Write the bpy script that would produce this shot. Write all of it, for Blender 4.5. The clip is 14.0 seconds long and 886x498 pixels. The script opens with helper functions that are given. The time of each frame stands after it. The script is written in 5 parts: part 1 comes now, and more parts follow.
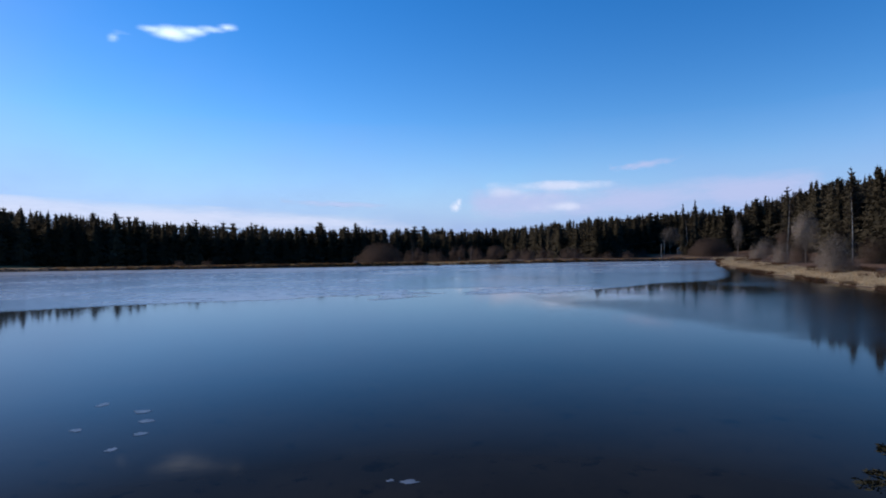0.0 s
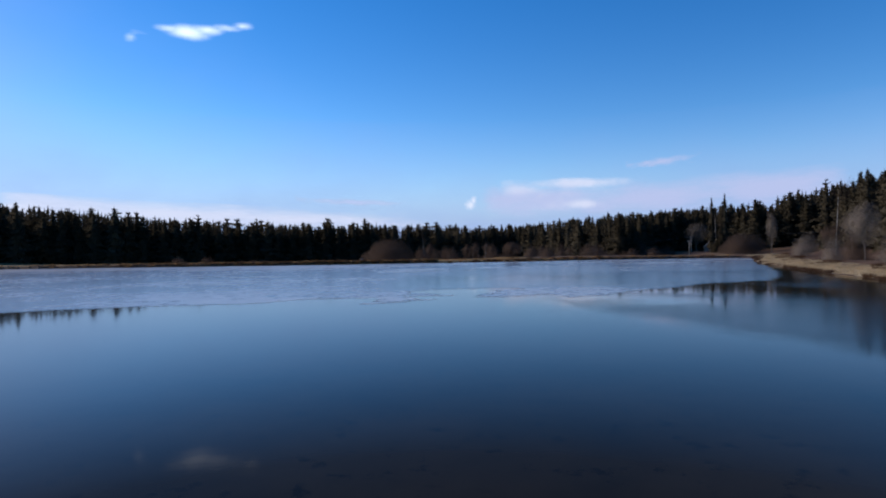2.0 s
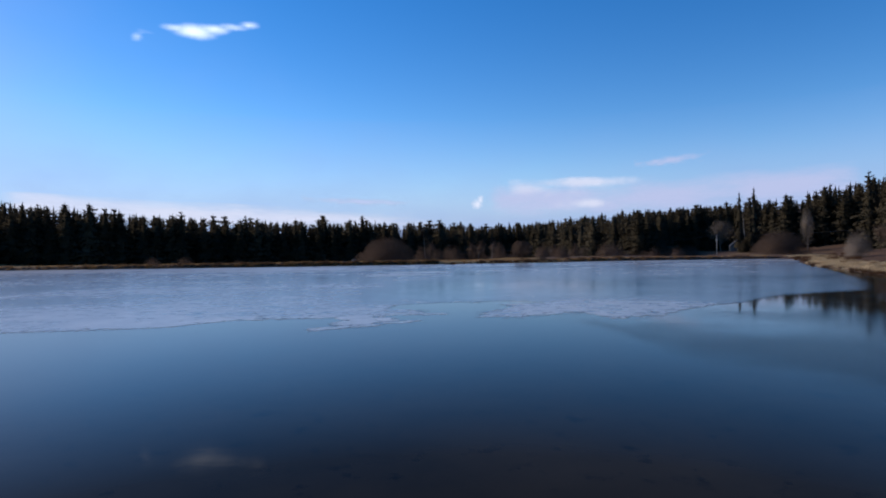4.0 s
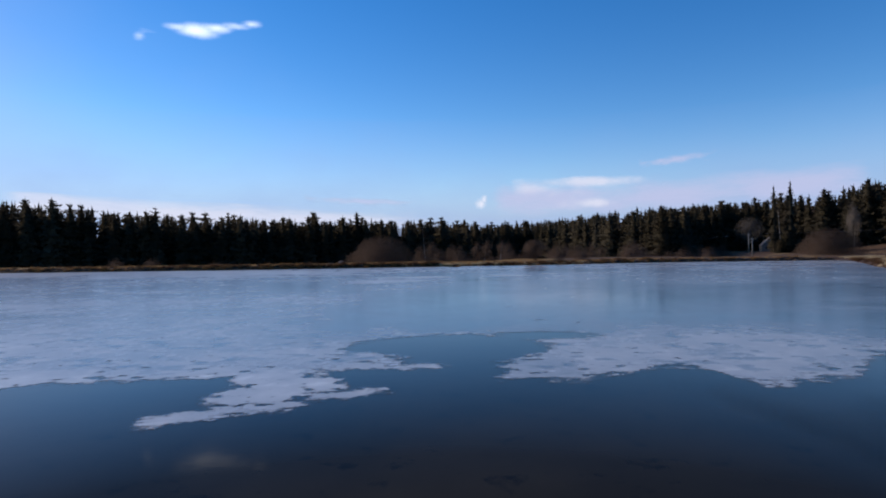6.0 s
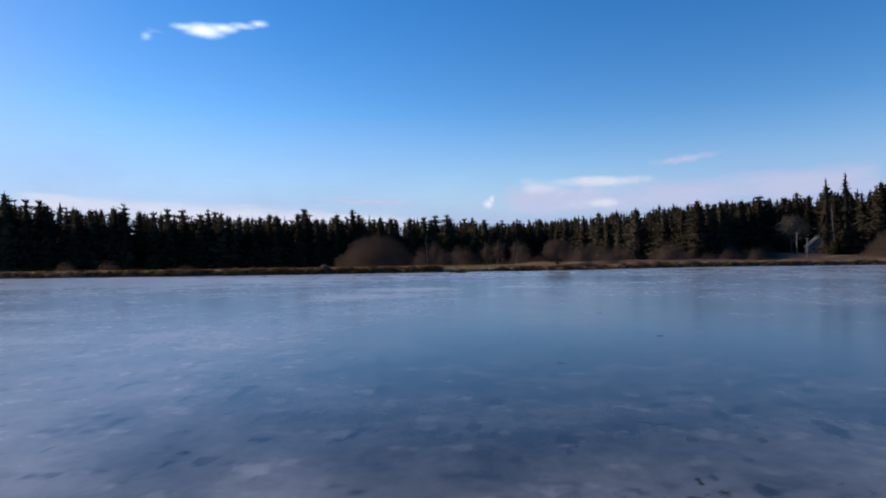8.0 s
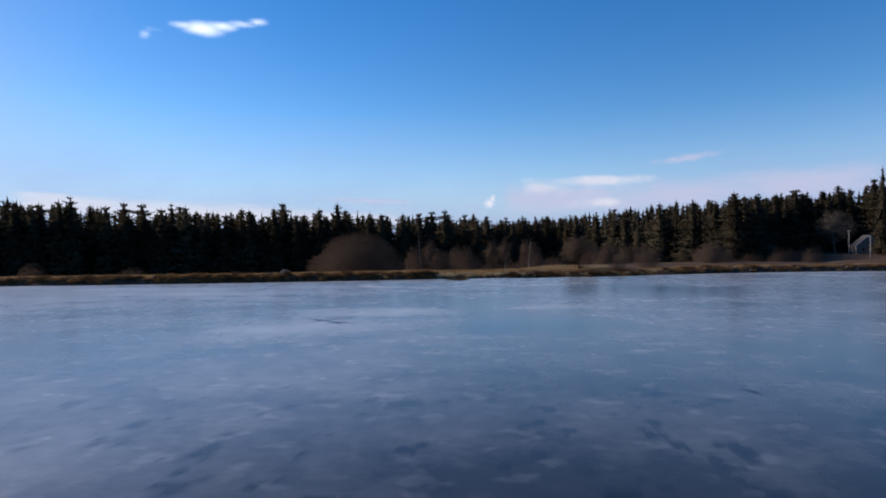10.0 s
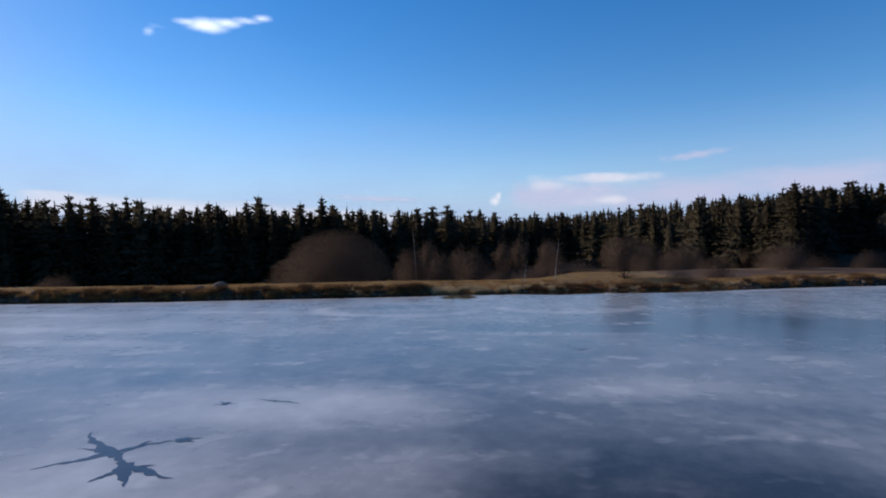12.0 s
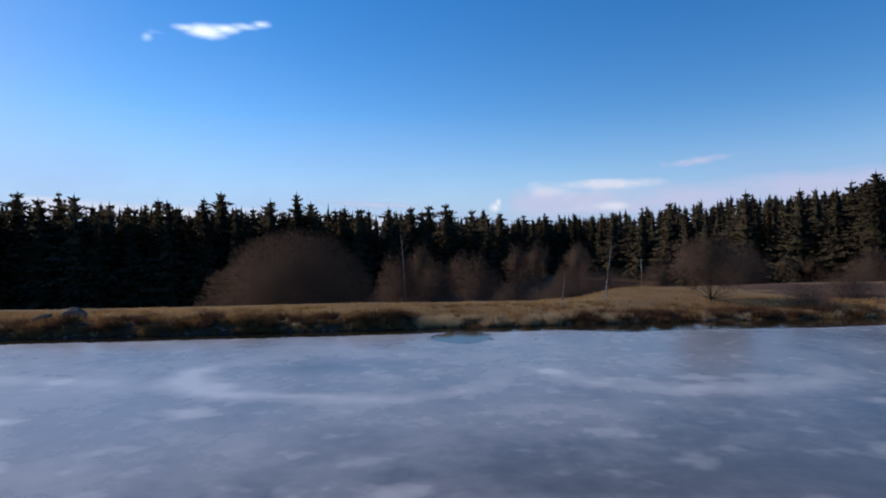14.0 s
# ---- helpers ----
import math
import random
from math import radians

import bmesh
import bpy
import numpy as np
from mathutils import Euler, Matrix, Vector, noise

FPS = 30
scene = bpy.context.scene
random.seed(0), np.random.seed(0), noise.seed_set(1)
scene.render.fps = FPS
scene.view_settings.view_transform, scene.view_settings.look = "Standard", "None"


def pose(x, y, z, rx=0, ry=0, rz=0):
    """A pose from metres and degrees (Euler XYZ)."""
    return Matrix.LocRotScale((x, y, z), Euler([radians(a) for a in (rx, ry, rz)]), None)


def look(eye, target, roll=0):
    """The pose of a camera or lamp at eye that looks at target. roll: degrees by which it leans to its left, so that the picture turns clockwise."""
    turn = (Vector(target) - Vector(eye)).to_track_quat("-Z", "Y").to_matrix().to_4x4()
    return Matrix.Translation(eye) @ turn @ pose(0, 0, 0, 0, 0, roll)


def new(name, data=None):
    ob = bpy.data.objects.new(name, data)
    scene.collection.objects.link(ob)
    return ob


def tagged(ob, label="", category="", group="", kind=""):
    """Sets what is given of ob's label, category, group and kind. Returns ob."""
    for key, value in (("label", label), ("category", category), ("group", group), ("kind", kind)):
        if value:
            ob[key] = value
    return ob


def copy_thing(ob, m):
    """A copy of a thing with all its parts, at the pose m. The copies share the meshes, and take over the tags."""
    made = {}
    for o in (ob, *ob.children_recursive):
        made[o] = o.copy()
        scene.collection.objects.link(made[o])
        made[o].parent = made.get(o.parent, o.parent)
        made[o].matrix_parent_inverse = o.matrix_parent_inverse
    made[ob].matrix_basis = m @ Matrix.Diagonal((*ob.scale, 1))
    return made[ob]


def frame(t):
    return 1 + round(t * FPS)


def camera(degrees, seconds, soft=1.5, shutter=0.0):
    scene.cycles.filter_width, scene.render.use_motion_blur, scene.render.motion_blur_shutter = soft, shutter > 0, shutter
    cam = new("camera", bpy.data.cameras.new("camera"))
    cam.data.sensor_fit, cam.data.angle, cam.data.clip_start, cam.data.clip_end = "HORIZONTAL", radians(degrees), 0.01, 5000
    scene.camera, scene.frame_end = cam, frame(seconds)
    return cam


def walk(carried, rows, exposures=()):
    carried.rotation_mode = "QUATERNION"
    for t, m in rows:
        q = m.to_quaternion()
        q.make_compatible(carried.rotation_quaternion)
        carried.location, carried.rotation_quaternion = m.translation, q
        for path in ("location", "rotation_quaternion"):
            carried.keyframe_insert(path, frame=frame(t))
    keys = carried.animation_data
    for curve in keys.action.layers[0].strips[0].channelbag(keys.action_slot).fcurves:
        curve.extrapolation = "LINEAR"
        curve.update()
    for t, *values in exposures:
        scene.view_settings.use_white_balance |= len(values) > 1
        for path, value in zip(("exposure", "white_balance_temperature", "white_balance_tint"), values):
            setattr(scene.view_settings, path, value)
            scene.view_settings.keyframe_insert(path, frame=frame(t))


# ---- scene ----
cam = camera(73.9, 14.0, soft=1.9)
ROLL = -0.8
# seconds, eye x, y, z, then the turn to the left and the tilt up in degrees
ROWS = [
    (0, 1.51, 1.09, 7.75, -0.76, -0.47),
    (0.5, 1.51, 3.94, 7.58, -0.34, -0.57),
    (1, 1.69, 7.14, 7.23, 0.09, -0.63),
    (1.5, 2.08, 11.19, 6.97, 0.45, -0.77),
    (2, 2.45, 16.01, 7.04, 0.67, -0.64),
    (2.5, 2.84, 21.27, 7.11, 0.96, -0.65),
    (3, 3.34, 26.62, 7.06, 1.15, -0.67),
    (5.5, 4.01, 57.00, 6.48, 1.56, -0.67),
    (6, 3.89, 63.33, 6.48, 1.69, -0.67),
    (6.5, 3.90, 70.35, 6.50, 1.88, -0.74),
    (7, 3.78, 77.30, 6.64, 2.09, -0.75),
    (7.5, 4.00, 84.12, 6.60, 2.31, -0.72),
    (8, 3.83, 90.93, 6.44, 2.41, -0.63),
    (10.5, 3.94, 126.13, 6.25, 2.52, -0.68),
    (11, 3.88, 133.43, 6.33, 2.60, -0.71),
    (11.5, 3.86, 140.81, 6.50, 2.79, -0.76),
    (12, 3.81, 148.16, 6.71, 3.02, -0.86),
    (12.5, 3.61, 155.55, 6.77, 3.22, -0.79),
    (13, 3.36, 162.76, 6.89, 3.35, -0.85),
    (13.5, 3.01, 169.76, 6.27, 3.20, -0.48),
    (14, 2.86, 176.60, 6.19, 2.99, -0.21),
]


def aim(x, y, z, yaw, tilt):
    a, b = radians(yaw), radians(tilt)
    way = Vector((-math.sin(a) * math.cos(b), math.cos(a) * math.cos(b), math.sin(b)))
    return look((x, y, z), Vector((x, y, z)) + 10 * way, ROLL)


walk(cam, [(t, aim(x, y, z, yaw, tilt)) for t, x, y, z, yaw, tilt in ROWS], [(0.0, 0.0, 6270, 13), (5.0, 0.0, 6620, 14), (11.0, 0.0, 7000, 13), (13.0, 0.0, 7000, 13), (14.0, 0.0, 6900, 13)])

# ---- sky and sun ----
SUN_AZ, SUN_EL = 66.0, 28.0          # degrees to the left of straight ahead, and above the horizon
world = bpy.data.worlds.new("world")
scene.world = world
world.use_nodes = True
wn, wl = world.node_tree.nodes, world.node_tree.links
wn.clear()
sky = wn.new("ShaderNodeTexSky")
sky.sky_type = "NISHITA"
sky.sun_disc = False
sky.sun_elevation = radians(SUN_EL)
sky.sun_rotation = radians(-SUN_AZ)
sky.altitude = 700.0
sky.air_density = 1.0
sky.dust_density = 0.1
sky.ozone_density = 2.75
bg = wn.new("ShaderNodeBackground")
bg.inputs["Strength"].default_value = 0.135
wout = wn.new("ShaderNodeOutputWorld")
deep = wn.new("ShaderNodeHueSaturation")     # deep clear winter blue
deep.inputs["Saturation"].default_value = 1.38
deep.inputs["Hue"].default_value = 0.507
deep.inputs["Value"].default_value = 1.12
wl.new(sky.outputs[0], deep.inputs["Color"])
wl.new(deep.outputs[0], bg.inputs[0])
wl.new(bg.outputs[0], wout.inputs[0])

sun_data = bpy.data.lights.new("sun", "SUN")
sun_data.energy = 3.1
sun_data.angle = radians(0.5)
sun_data.color = (1.0, 0.93, 0.83)
sun = new("sun", sun_data)
s_az, s_el = radians(SUN_AZ), radians(SUN_EL)
sun.matrix_world = look(Vector((-math.sin(s_az) * math.cos(s_el), math.cos(s_az) * math.cos(s_el), math.sin(s_el))) * 300, (0, 0, 0))


# ---- materials ----
def material(name, rough=0.9, spec=0.3):
    m = bpy.data.materials.new(name)
    m.use_nodes = True
    b = m.node_tree.nodes["Principled BSDF"]
    b.inputs["Roughness"].default_value = rough
    b.inputs["Specular IOR Level"].default_value = spec
    return m, m.node_tree.nodes, m.node_tree.links, b


def noise_node(nodes, links, scale, detail=4.0, rough=0.55, stretch=None, coords="Object"):
    tc = nodes.new("ShaderNodeTexCoord")
    n = nodes.new("ShaderNodeTexNoise")
    n.inputs["Scale"].default_value = scale
    n.inputs["Detail"].default_value = detail
    n.inputs["Roughness"].default_value = rough
    if stretch:
        mp = nodes.new("ShaderNodeMapping")
        mp.inputs["Scale"].default_value = stretch
        links.new(tc.outputs[coords], mp.inputs[0])
        links.new(mp.outputs[0], n.inputs["Vector"])
    else:
        links.new(tc.outputs[coords], n.inputs["Vector"])
    return n


def ramp(nodes, links, source, stops):
    r = nodes.new("ShaderNodeValToRGB")
    els = r.color_ramp.elements
    while len(els) < len(stops):
        els.new(0.5)
    for e, (p, c) in zip(els, stops):
        e.position, e.color = p, (*c, 1)
    links.new(source, r.inputs[0])
    return r


def mix_colour(nodes, links, fac, a, b, mode="MIX"):
    n = nodes.new("ShaderNodeMix")
    n.data_type, n.blend_type = "RGBA", mode
    if isinstance(fac, float):
        n.inputs[0].default_value = fac
    else:
        links.new(fac, n.inputs[0])
    links.new(a, n.inputs[6])
    links.new(b, n.inputs[7])
    return n.outputs[2]


def bump_node(nodes, links, source, b, strength, distance):
    n = nodes.new("ShaderNodeBump")
    n.inputs["Strength"].default_value = strength
    n.inputs["Distance"].default_value = distance
    links.new(source, n.inputs["Height"])
    links.new(n.outputs[0], b.inputs["Normal"])
    return n


def two_scale(name, dark, light, big, small, rough=0.9, spec=0.25, bump=0.0, bump_d=0.05, vary=0.0, coords="Object", stretch=None, thin=0.0):
    """A surface whose colour wanders at a large and a small scale; vary lets whole objects differ, thin lets light through."""
    m, n, l, b = material(name, rough, spec)
    n1 = noise_node(n, l, big, 3, coords=coords, stretch=stretch)
    n2 = noise_node(n, l, small, 5, 0.65, coords=coords, stretch=stretch)
    mid = tuple((p + q) / 2 for p, q in zip(dark, light))
    r1 = ramp(n, l, n1.outputs[0], [(0.3, dark), (0.7, light)])
    r2 = ramp(n, l, n2.outputs[0], [(0.3, dark), (0.5, mid), (0.72, light)])
    out = mix_colour(n, l, 0.5, r1.outputs[0], r2.outputs[0])
    if vary:
        oi = n.new("ShaderNodeObjectInfo")
        mr = n.new("ShaderNodeMapRange")
        mr.inputs[3].default_value, mr.inputs[4].default_value = 1 - vary, 1 + vary
        l.new(oi.outputs["Random"], mr.inputs[0])
        hs = n.new("ShaderNodeHueSaturation")
        l.new(mr.outputs[0], hs.inputs["Value"])
        l.new(out, hs.inputs["Color"])
        out = hs.outputs[0]
    l.new(out, b.inputs["Base Color"])
    if bump:
        bump_node(n, l, n2.outputs[0], b, bump, bump_d)
    if thin:
        tr, mx = n.new("ShaderNodeBsdfTranslucent"), n.new("ShaderNodeMixShader")
        mx.inputs[0].default_value = thin
        l.new(out, tr.inputs["Color"])
        l.new(b.outputs[0], mx.inputs[1])
        l.new(tr.outputs[0], mx.inputs[2])
        l.new(mx.outputs[0], n["Material Output"].inputs["Surface"])
    return m


M_GROUND = two_scale("dry_grass_ground", (0.13, 0.072, 0.036), (0.31, 0.195, 0.085), 0.06, 1.4, 0.95, 0.1, 0.6, 0.12)
M_GRASS = two_scale("dead_grass", (0.27, 0.145, 0.055), (0.62, 0.37, 0.148), 0.12, 0.9, 0.9, 0.15, thin=0.35)
M_STRAW = two_scale("bleached_straw", (0.36, 0.25, 0.132), (0.68, 0.515, 0.315), 0.12, 0.9, 0.9, 0.15, thin=0.35)
M_BEACH = two_scale("straw_covered_shore", (0.30, 0.205, 0.105), (0.55, 0.40, 0.22), 0.10, 1.6, 0.95, 0.1, 0.6, 0.1)
M_TUSSOCK = two_scale("tussock_grass", (0.13, 0.060, 0.027), (0.45, 0.245, 0.096), 0.45, 1.6, 0.9, 0.15, thin=0.35)
M_SEDGE = two_scale("dark_sedge", (0.065, 0.032, 0.018), (0.21, 0.105, 0.050), 0.6, 2.2, 0.9, 0.15, thin=0.25)
M_SPRUCE = two_scale("spruce_needles", (0.046, 0.038, 0.025), (0.078, 0.062, 0.040), 0.12, 1.2, 0.95, 0.02, vary=0.25, thin=0.12)
M_FAR_WOOD = two_scale("wood_edge_needles", (0.046, 0.038, 0.025), (0.078, 0.062, 0.040), 0.05, 0.7, 0.95, 0.02, thin=0.12)
M_YOUNG = two_scale("young_spruce_needles", (0.016, 0.016, 0.008), (0.046, 0.039, 0.019), 1.5, 9.0, 0.8, 0.2, thin=0.2)
M_BARK = two_scale("spruce_bark", (0.05, 0.036, 0.027), (0.15, 0.11, 0.08), 0.6, 6.0, 0.95, 0.1, 0.5, 0.03)
M_WILLOW = two_scale("willow_twigs", (0.085, 0.056, 0.042), (0.175, 0.118, 0.088), 0.3, 2.0, 0.9, 0.1, vary=0.15, thin=0.5)
M_PALE = two_scale("pale_twigs", (0.18, 0.142, 0.112), (0.34, 0.275, 0.222), 0.3, 2.0, 0.9, 0.1, vary=0.2, thin=0.3)
M_STONE = two_scale("bank_stone", (0.095, 0.058, 0.043), (0.25, 0.165, 0.125), 0.8, 5.0, 0.9, 0.25, 0.7, 0.05, vary=0.3)
M_LITTER = two_scale("leaf_litter", (0.055, 0.031, 0.020), (0.17, 0.098, 0.058), 0.08, 1.1, 0.95, 0.1, 0.6, 0.1)
# soil of the bank face, its colour darkened to hold the face's shade
M_SOIL = two_scale("shaded_bank_soil", (0.045, 0.026, 0.018), (0.12, 0.070, 0.046), 0.4, 3.0, 0.9, 0.15, 0.8, 0.08)
M_BED = two_scale("lake_bed", (0.03, 0.027, 0.02), (0.09, 0.08, 0.06), 0.15, 1.2, 0.95, 0.1)
M_POLE = two_scale("weathered_pole_wood", (0.26, 0.235, 0.205), (0.46, 0.42, 0.37), 0.8, 7.0, 0.85, 0.2, 0.3, 0.01)
M_WIRE = two_scale("cable_metal", (0.08, 0.08, 0.085), (0.14, 0.14, 0.145), 0.5, 4.0, 0.5, 0.5)
M_WALL = two_scale("weathered_grey_plaster", (0.13, 0.115, 0.10), (0.24, 0.215, 0.19), 0.4, 4.0, 0.9, 0.2, 0.2, 0.02)
M_PLASTER = two_scale("white_plaster", (0.48, 0.455, 0.42), (0.66, 0.64, 0.60), 0.4, 4.0, 0.9, 0.2, 0.2, 0.02)
M_ROOF = two_scale("dark_roof_tiles", (0.06, 0.05, 0.05), (0.13, 0.11, 0.10), 0.6, 5.0, 0.8, 0.3, 0.4, 0.03)
M_DARK_GLASS = two_scale("window_pane", (0.02, 0.025, 0.03), (0.04, 0.045, 0.05), 0.5, 2.0, 0.08, 0.5)


def birch_bark():
    m, n, l, b = material("birch_bark", 0.8, 0.25)
    n1 = noise_node(n, l, 2.5, 4, 0.6, stretch=(1, 1, 3.5))
    n2 = noise_node(n, l, 0.5, 3)
    r1 = ramp(n, l, n1.outputs[0], [(0.33, (0.06, 0.05, 0.045)), (0.44, (0.36, 0.33, 0.30)), (0.7, (0.58, 0.55, 0.51))])
    r2 = ramp(n, l, n2.outputs[0], [(0.3, (0.75, 0.68, 0.6)), (0.7, (1, 1, 1))])
    l.new(mix_colour(n, l, 1.0, r1.outputs[0], r2.outputs[0], "MULTIPLY"), b.inputs["Base Color"])
    return m


M_BIRCH = birch_bark()


def water_material(name, rough):
    m, n, l, b = material(name, rough, 0.5)
    b.inputs["IOR"].default_value = 1.20
    lw = n.new("ShaderNodeLayerWeight")          # the gloss falls off fast towards a steep view
    gloss = n.new("ShaderNodeMapRange")
    gloss.inputs[1].default_value, gloss.inputs[2].default_value = 0.66, 0.96
    gloss.inputs[3].default_value, gloss.inputs[4].default_value = 0.10, 0.95
    l.new(lw.outputs["Facing"], gloss.inputs[0])
    l.new(gloss.outputs[0], b.inputs["Specular IOR Level"])
    n1 = noise_node(n, l, 0.10, 5, 0.6)
    n2 = noise_node(n, l, 0.9, 4, 0.6)
    r1 = ramp(n, l, n1.outputs[0], [(0.3, (0.0135, 0.0100, 0.0058)), (0.7, (0.0285, 0.0208, 0.0120))])
    r2 = ramp(n, l, n2.outputs[0], [(0.30, (0.45, 0.45, 0.45)), (0.42, (1, 1, 1))])
    l.new(mix_colour(n, l, 1.0, r1.outputs[0], r2.outputs[0], "MULTIPLY"), b.inputs["Base Color"])
    w = noise_node(n, l, 0.7, 3, 0.5, stretch=(1.0, 1.6, 1.0))
    bump_node(n, l, w.outputs[0], b, 0.10, 0.02)
    return m


def ice_material():
    """Thin ice, from clear and dark to frosted white by the sheet's frost value, broken up at two finer scales."""
    m, n, l, b = material("thin_grey_ice", 0.3, 0.2)
    b.inputs["IOR"].default_value = 1.31
    at = n.new("ShaderNodeAttribute")
    at.attribute_name = "frost"
    n2 = noise_node(n, l, 0.30, 6, 0.56, stretch=(1.0, 0.9, 1.0))
    n3 = noise_node(n, l, 1.3, 6, 0.62, stretch=(1.0, 0.9, 1.0))
    n4 = noise_node(n, l, 0.62, 2, 0.5, stretch=(1.0, 1.1, 1.0))
    k2 = n.new("ShaderNodeMath")
    k2.operation = "MULTIPLY_ADD"
    l.new(n2.outputs[0], k2.inputs[0])
    k2.inputs[1].default_value = 0.62
    l.new(at.outputs["Fac"], k2.inputs[2])
    k3 = n.new("ShaderNodeMath")
    k3.operation = "MULTIPLY_ADD"
    l.new(n3.outputs[0], k3.inputs[0])
    k3.inputs[1].default_value = 0.36
    l.new(k2.outputs[0], k3.inputs[2])
    mr = n.new("ShaderNodeMapRange")
    flake = n.new("ShaderNodeMapRange")          # scattered light flakes of refrozen slush
    flake.interpolation_type = "SMOOTHSTEP"
    flake.inputs[1].default_value, flake.inputs[2].default_value, flake.inputs[4].default_value = 0.57, 0.70, 0.17
    l.new(n4.outputs[0], flake.inputs[0])
    k4 = n.new("ShaderNodeMath")
    k4.operation = "ADD"
    l.new(k3.outputs[0], k4.inputs[0])
    l.new(flake.outputs[0], k4.inputs[1])
    mr.inputs[1].default_value, mr.inputs[2].default_value = 0.08, 1.68
    l.new(k4.outputs[0], mr.inputs[0])
    r = ramp(n, l, mr.outputs[0], [(0.0, (0.024, 0.024, 0.026)), (0.24, (0.052, 0.050, 0.052)), (0.47, (0.170, 0.160, 0.156)), (0.71, (0.38, 0.35, 0.33)), (1.0, (0.68, 0.63, 0.58))])
    l.new(r.outputs[0], b.inputs["Base Color"])
    rr = ramp(n, l, mr.outputs[0], [(0.15, (0.12, 0.12, 0.12)), (0.8, (0.31, 0.31, 0.31))])
    l.new(rr.outputs[0], b.inputs["Roughness"])
    bump_node(n, l, n3.outputs[0], b, 0.05, 0.02)
    b.inputs["Coat Weight"].default_value = 0.5          # film of melt water
    b.inputs["Coat Roughness"].default_value = 0.23
    b.inputs["Coat IOR"].default_value = 1.25
    # the sheet thins out to clear ice along its broken edge
    rim = n.new("ShaderNodeAttribute")
    rim.attribute_name = "thick"
    n5 = noise_node(n, l, 2.6, 5, 0.65, stretch=(0.8, 1.2, 1.0))
    k5 = n.new("ShaderNodeMath")
    k5.operation = "MULTIPLY_ADD"
    l.new(n5.outputs[0], k5.inputs[0])
    k5.inputs[1].default_value = 0.8
    l.new(rim.outputs["Fac"], k5.inputs[2])
    body = n.new("ShaderNodeMapRange")
    body.interpolation_type = "SMOOTHSTEP"
    body.inputs[1].default_value, body.inputs[2].default_value = 0.42, 0.80
    l.new(k5.outputs[0], body.inputs[0])
    clear, mx = n.new("ShaderNodeBsdfTransparent"), n.new("ShaderNodeMixShader")
    l.new(body.outputs[0], mx.inputs[0])
    l.new(clear.outputs[0], mx.inputs[1])
    l.new(b.outputs[0], mx.inputs[2])
    l.new(mx.outputs[0], n["Material Output"].inputs["Surface"])
    return m


M_WATER, M_ICE = water_material("lake_water", 0.06), ice_material()
M_CRACK = two_scale("dark_wet_ice", (0.030, 0.033, 0.042), (0.075, 0.080, 0.095), 0.4, 3.0, 0.3, 0.4)


# ---- building helpers ----
def mesh_of(name, verts, faces, mats=(), smooth=False):
    me = bpy.data.meshes.new(name)
    me.from_pydata([tuple(v) for v in verts], [], [tuple(f) for f in faces])
    for m in mats:
        me.materials.append(m)
    if smooth:
        me.polygons.foreach_set("use_smooth", [True] * len(me.polygons))
    me.update()
    return me


def part(name, me, parent, label=""):
    ob = new(name, me)
    ob.parent = parent
    if label:
        ob["label"] = label
    return ob


def smooth(a, b, x):
    t = np.clip((x - a) / (b - a), 0, 1)
    return t * t * (3 - 2 * t)


TABLE = np.random.RandomState(7).rand(256, 256)


def value_noise(x, y):
    xi, yi = np.floor(x).astype(int), np.floor(y).astype(int)
    fx, fy = x - xi, y - yi
    fx, fy = fx * fx * (3 - 2 * fx), fy * fy * (3 - 2 * fy)
    g = lambda i, j: TABLE[(xi + i) % 256, (yi + j) % 256]
    return (g(0, 0) * (1 - fx) + g(1, 0) * fx) * (1 - fy) + (g(0, 1) * (1 - fx) + g(1, 1) * fx) * fy


def fbm(x, y, octaves=4):
    """Fractal noise between about -1 and 1."""
    total, amp, norm = 0.0, 1.0, 0.0
    for k in range(octaves):
        total = total + amp * (value_noise(x * 2 ** k + 17.3 * k, y * 2 ** k + 9.1 * k) * 2 - 1)
        norm, amp = norm + amp, amp * 0.55
    return total / norm


# ---- plan of the lake and the land ----
def far_shore(x):
    return 221.2 + 7.0 * np.tanh(x / 45.0) + 2.6 * smooth(32, 60, x) + 0.45 * fbm(x / 7.0, x * 0 + 3.0, 3)


def right_shore(y):
    base = np.interp(y, [0, 60, 89, 120, 137, 178, 195, 222, 260], [52, 62, 68, 74, 76, 87, 95, 108, 114])
    return base + 1.2 * fbm(y / 11.0, y * 0 + 8.0, 3)


LEFT_SHORE = -172.0


def near_shore(x):
    return 11.8 + 1.6 * fbm(x / 14.0, x * 0 + 1.0, 4) + 26.0 * smooth(25, 62, x) + 20.0 * smooth(-50, -170, x)


def lake_depth(x, y):
    """Metres inside the lake's edge; negative on land."""
    return np.minimum(np.minimum(far_shore(x) - y, (right_shore(y) - x) * 0.95), np.minimum(y - near_shore(x), x - LEFT_SHORE - 6.0 * fbm(y / 30.0, y * 0 + 2.0, 3)))


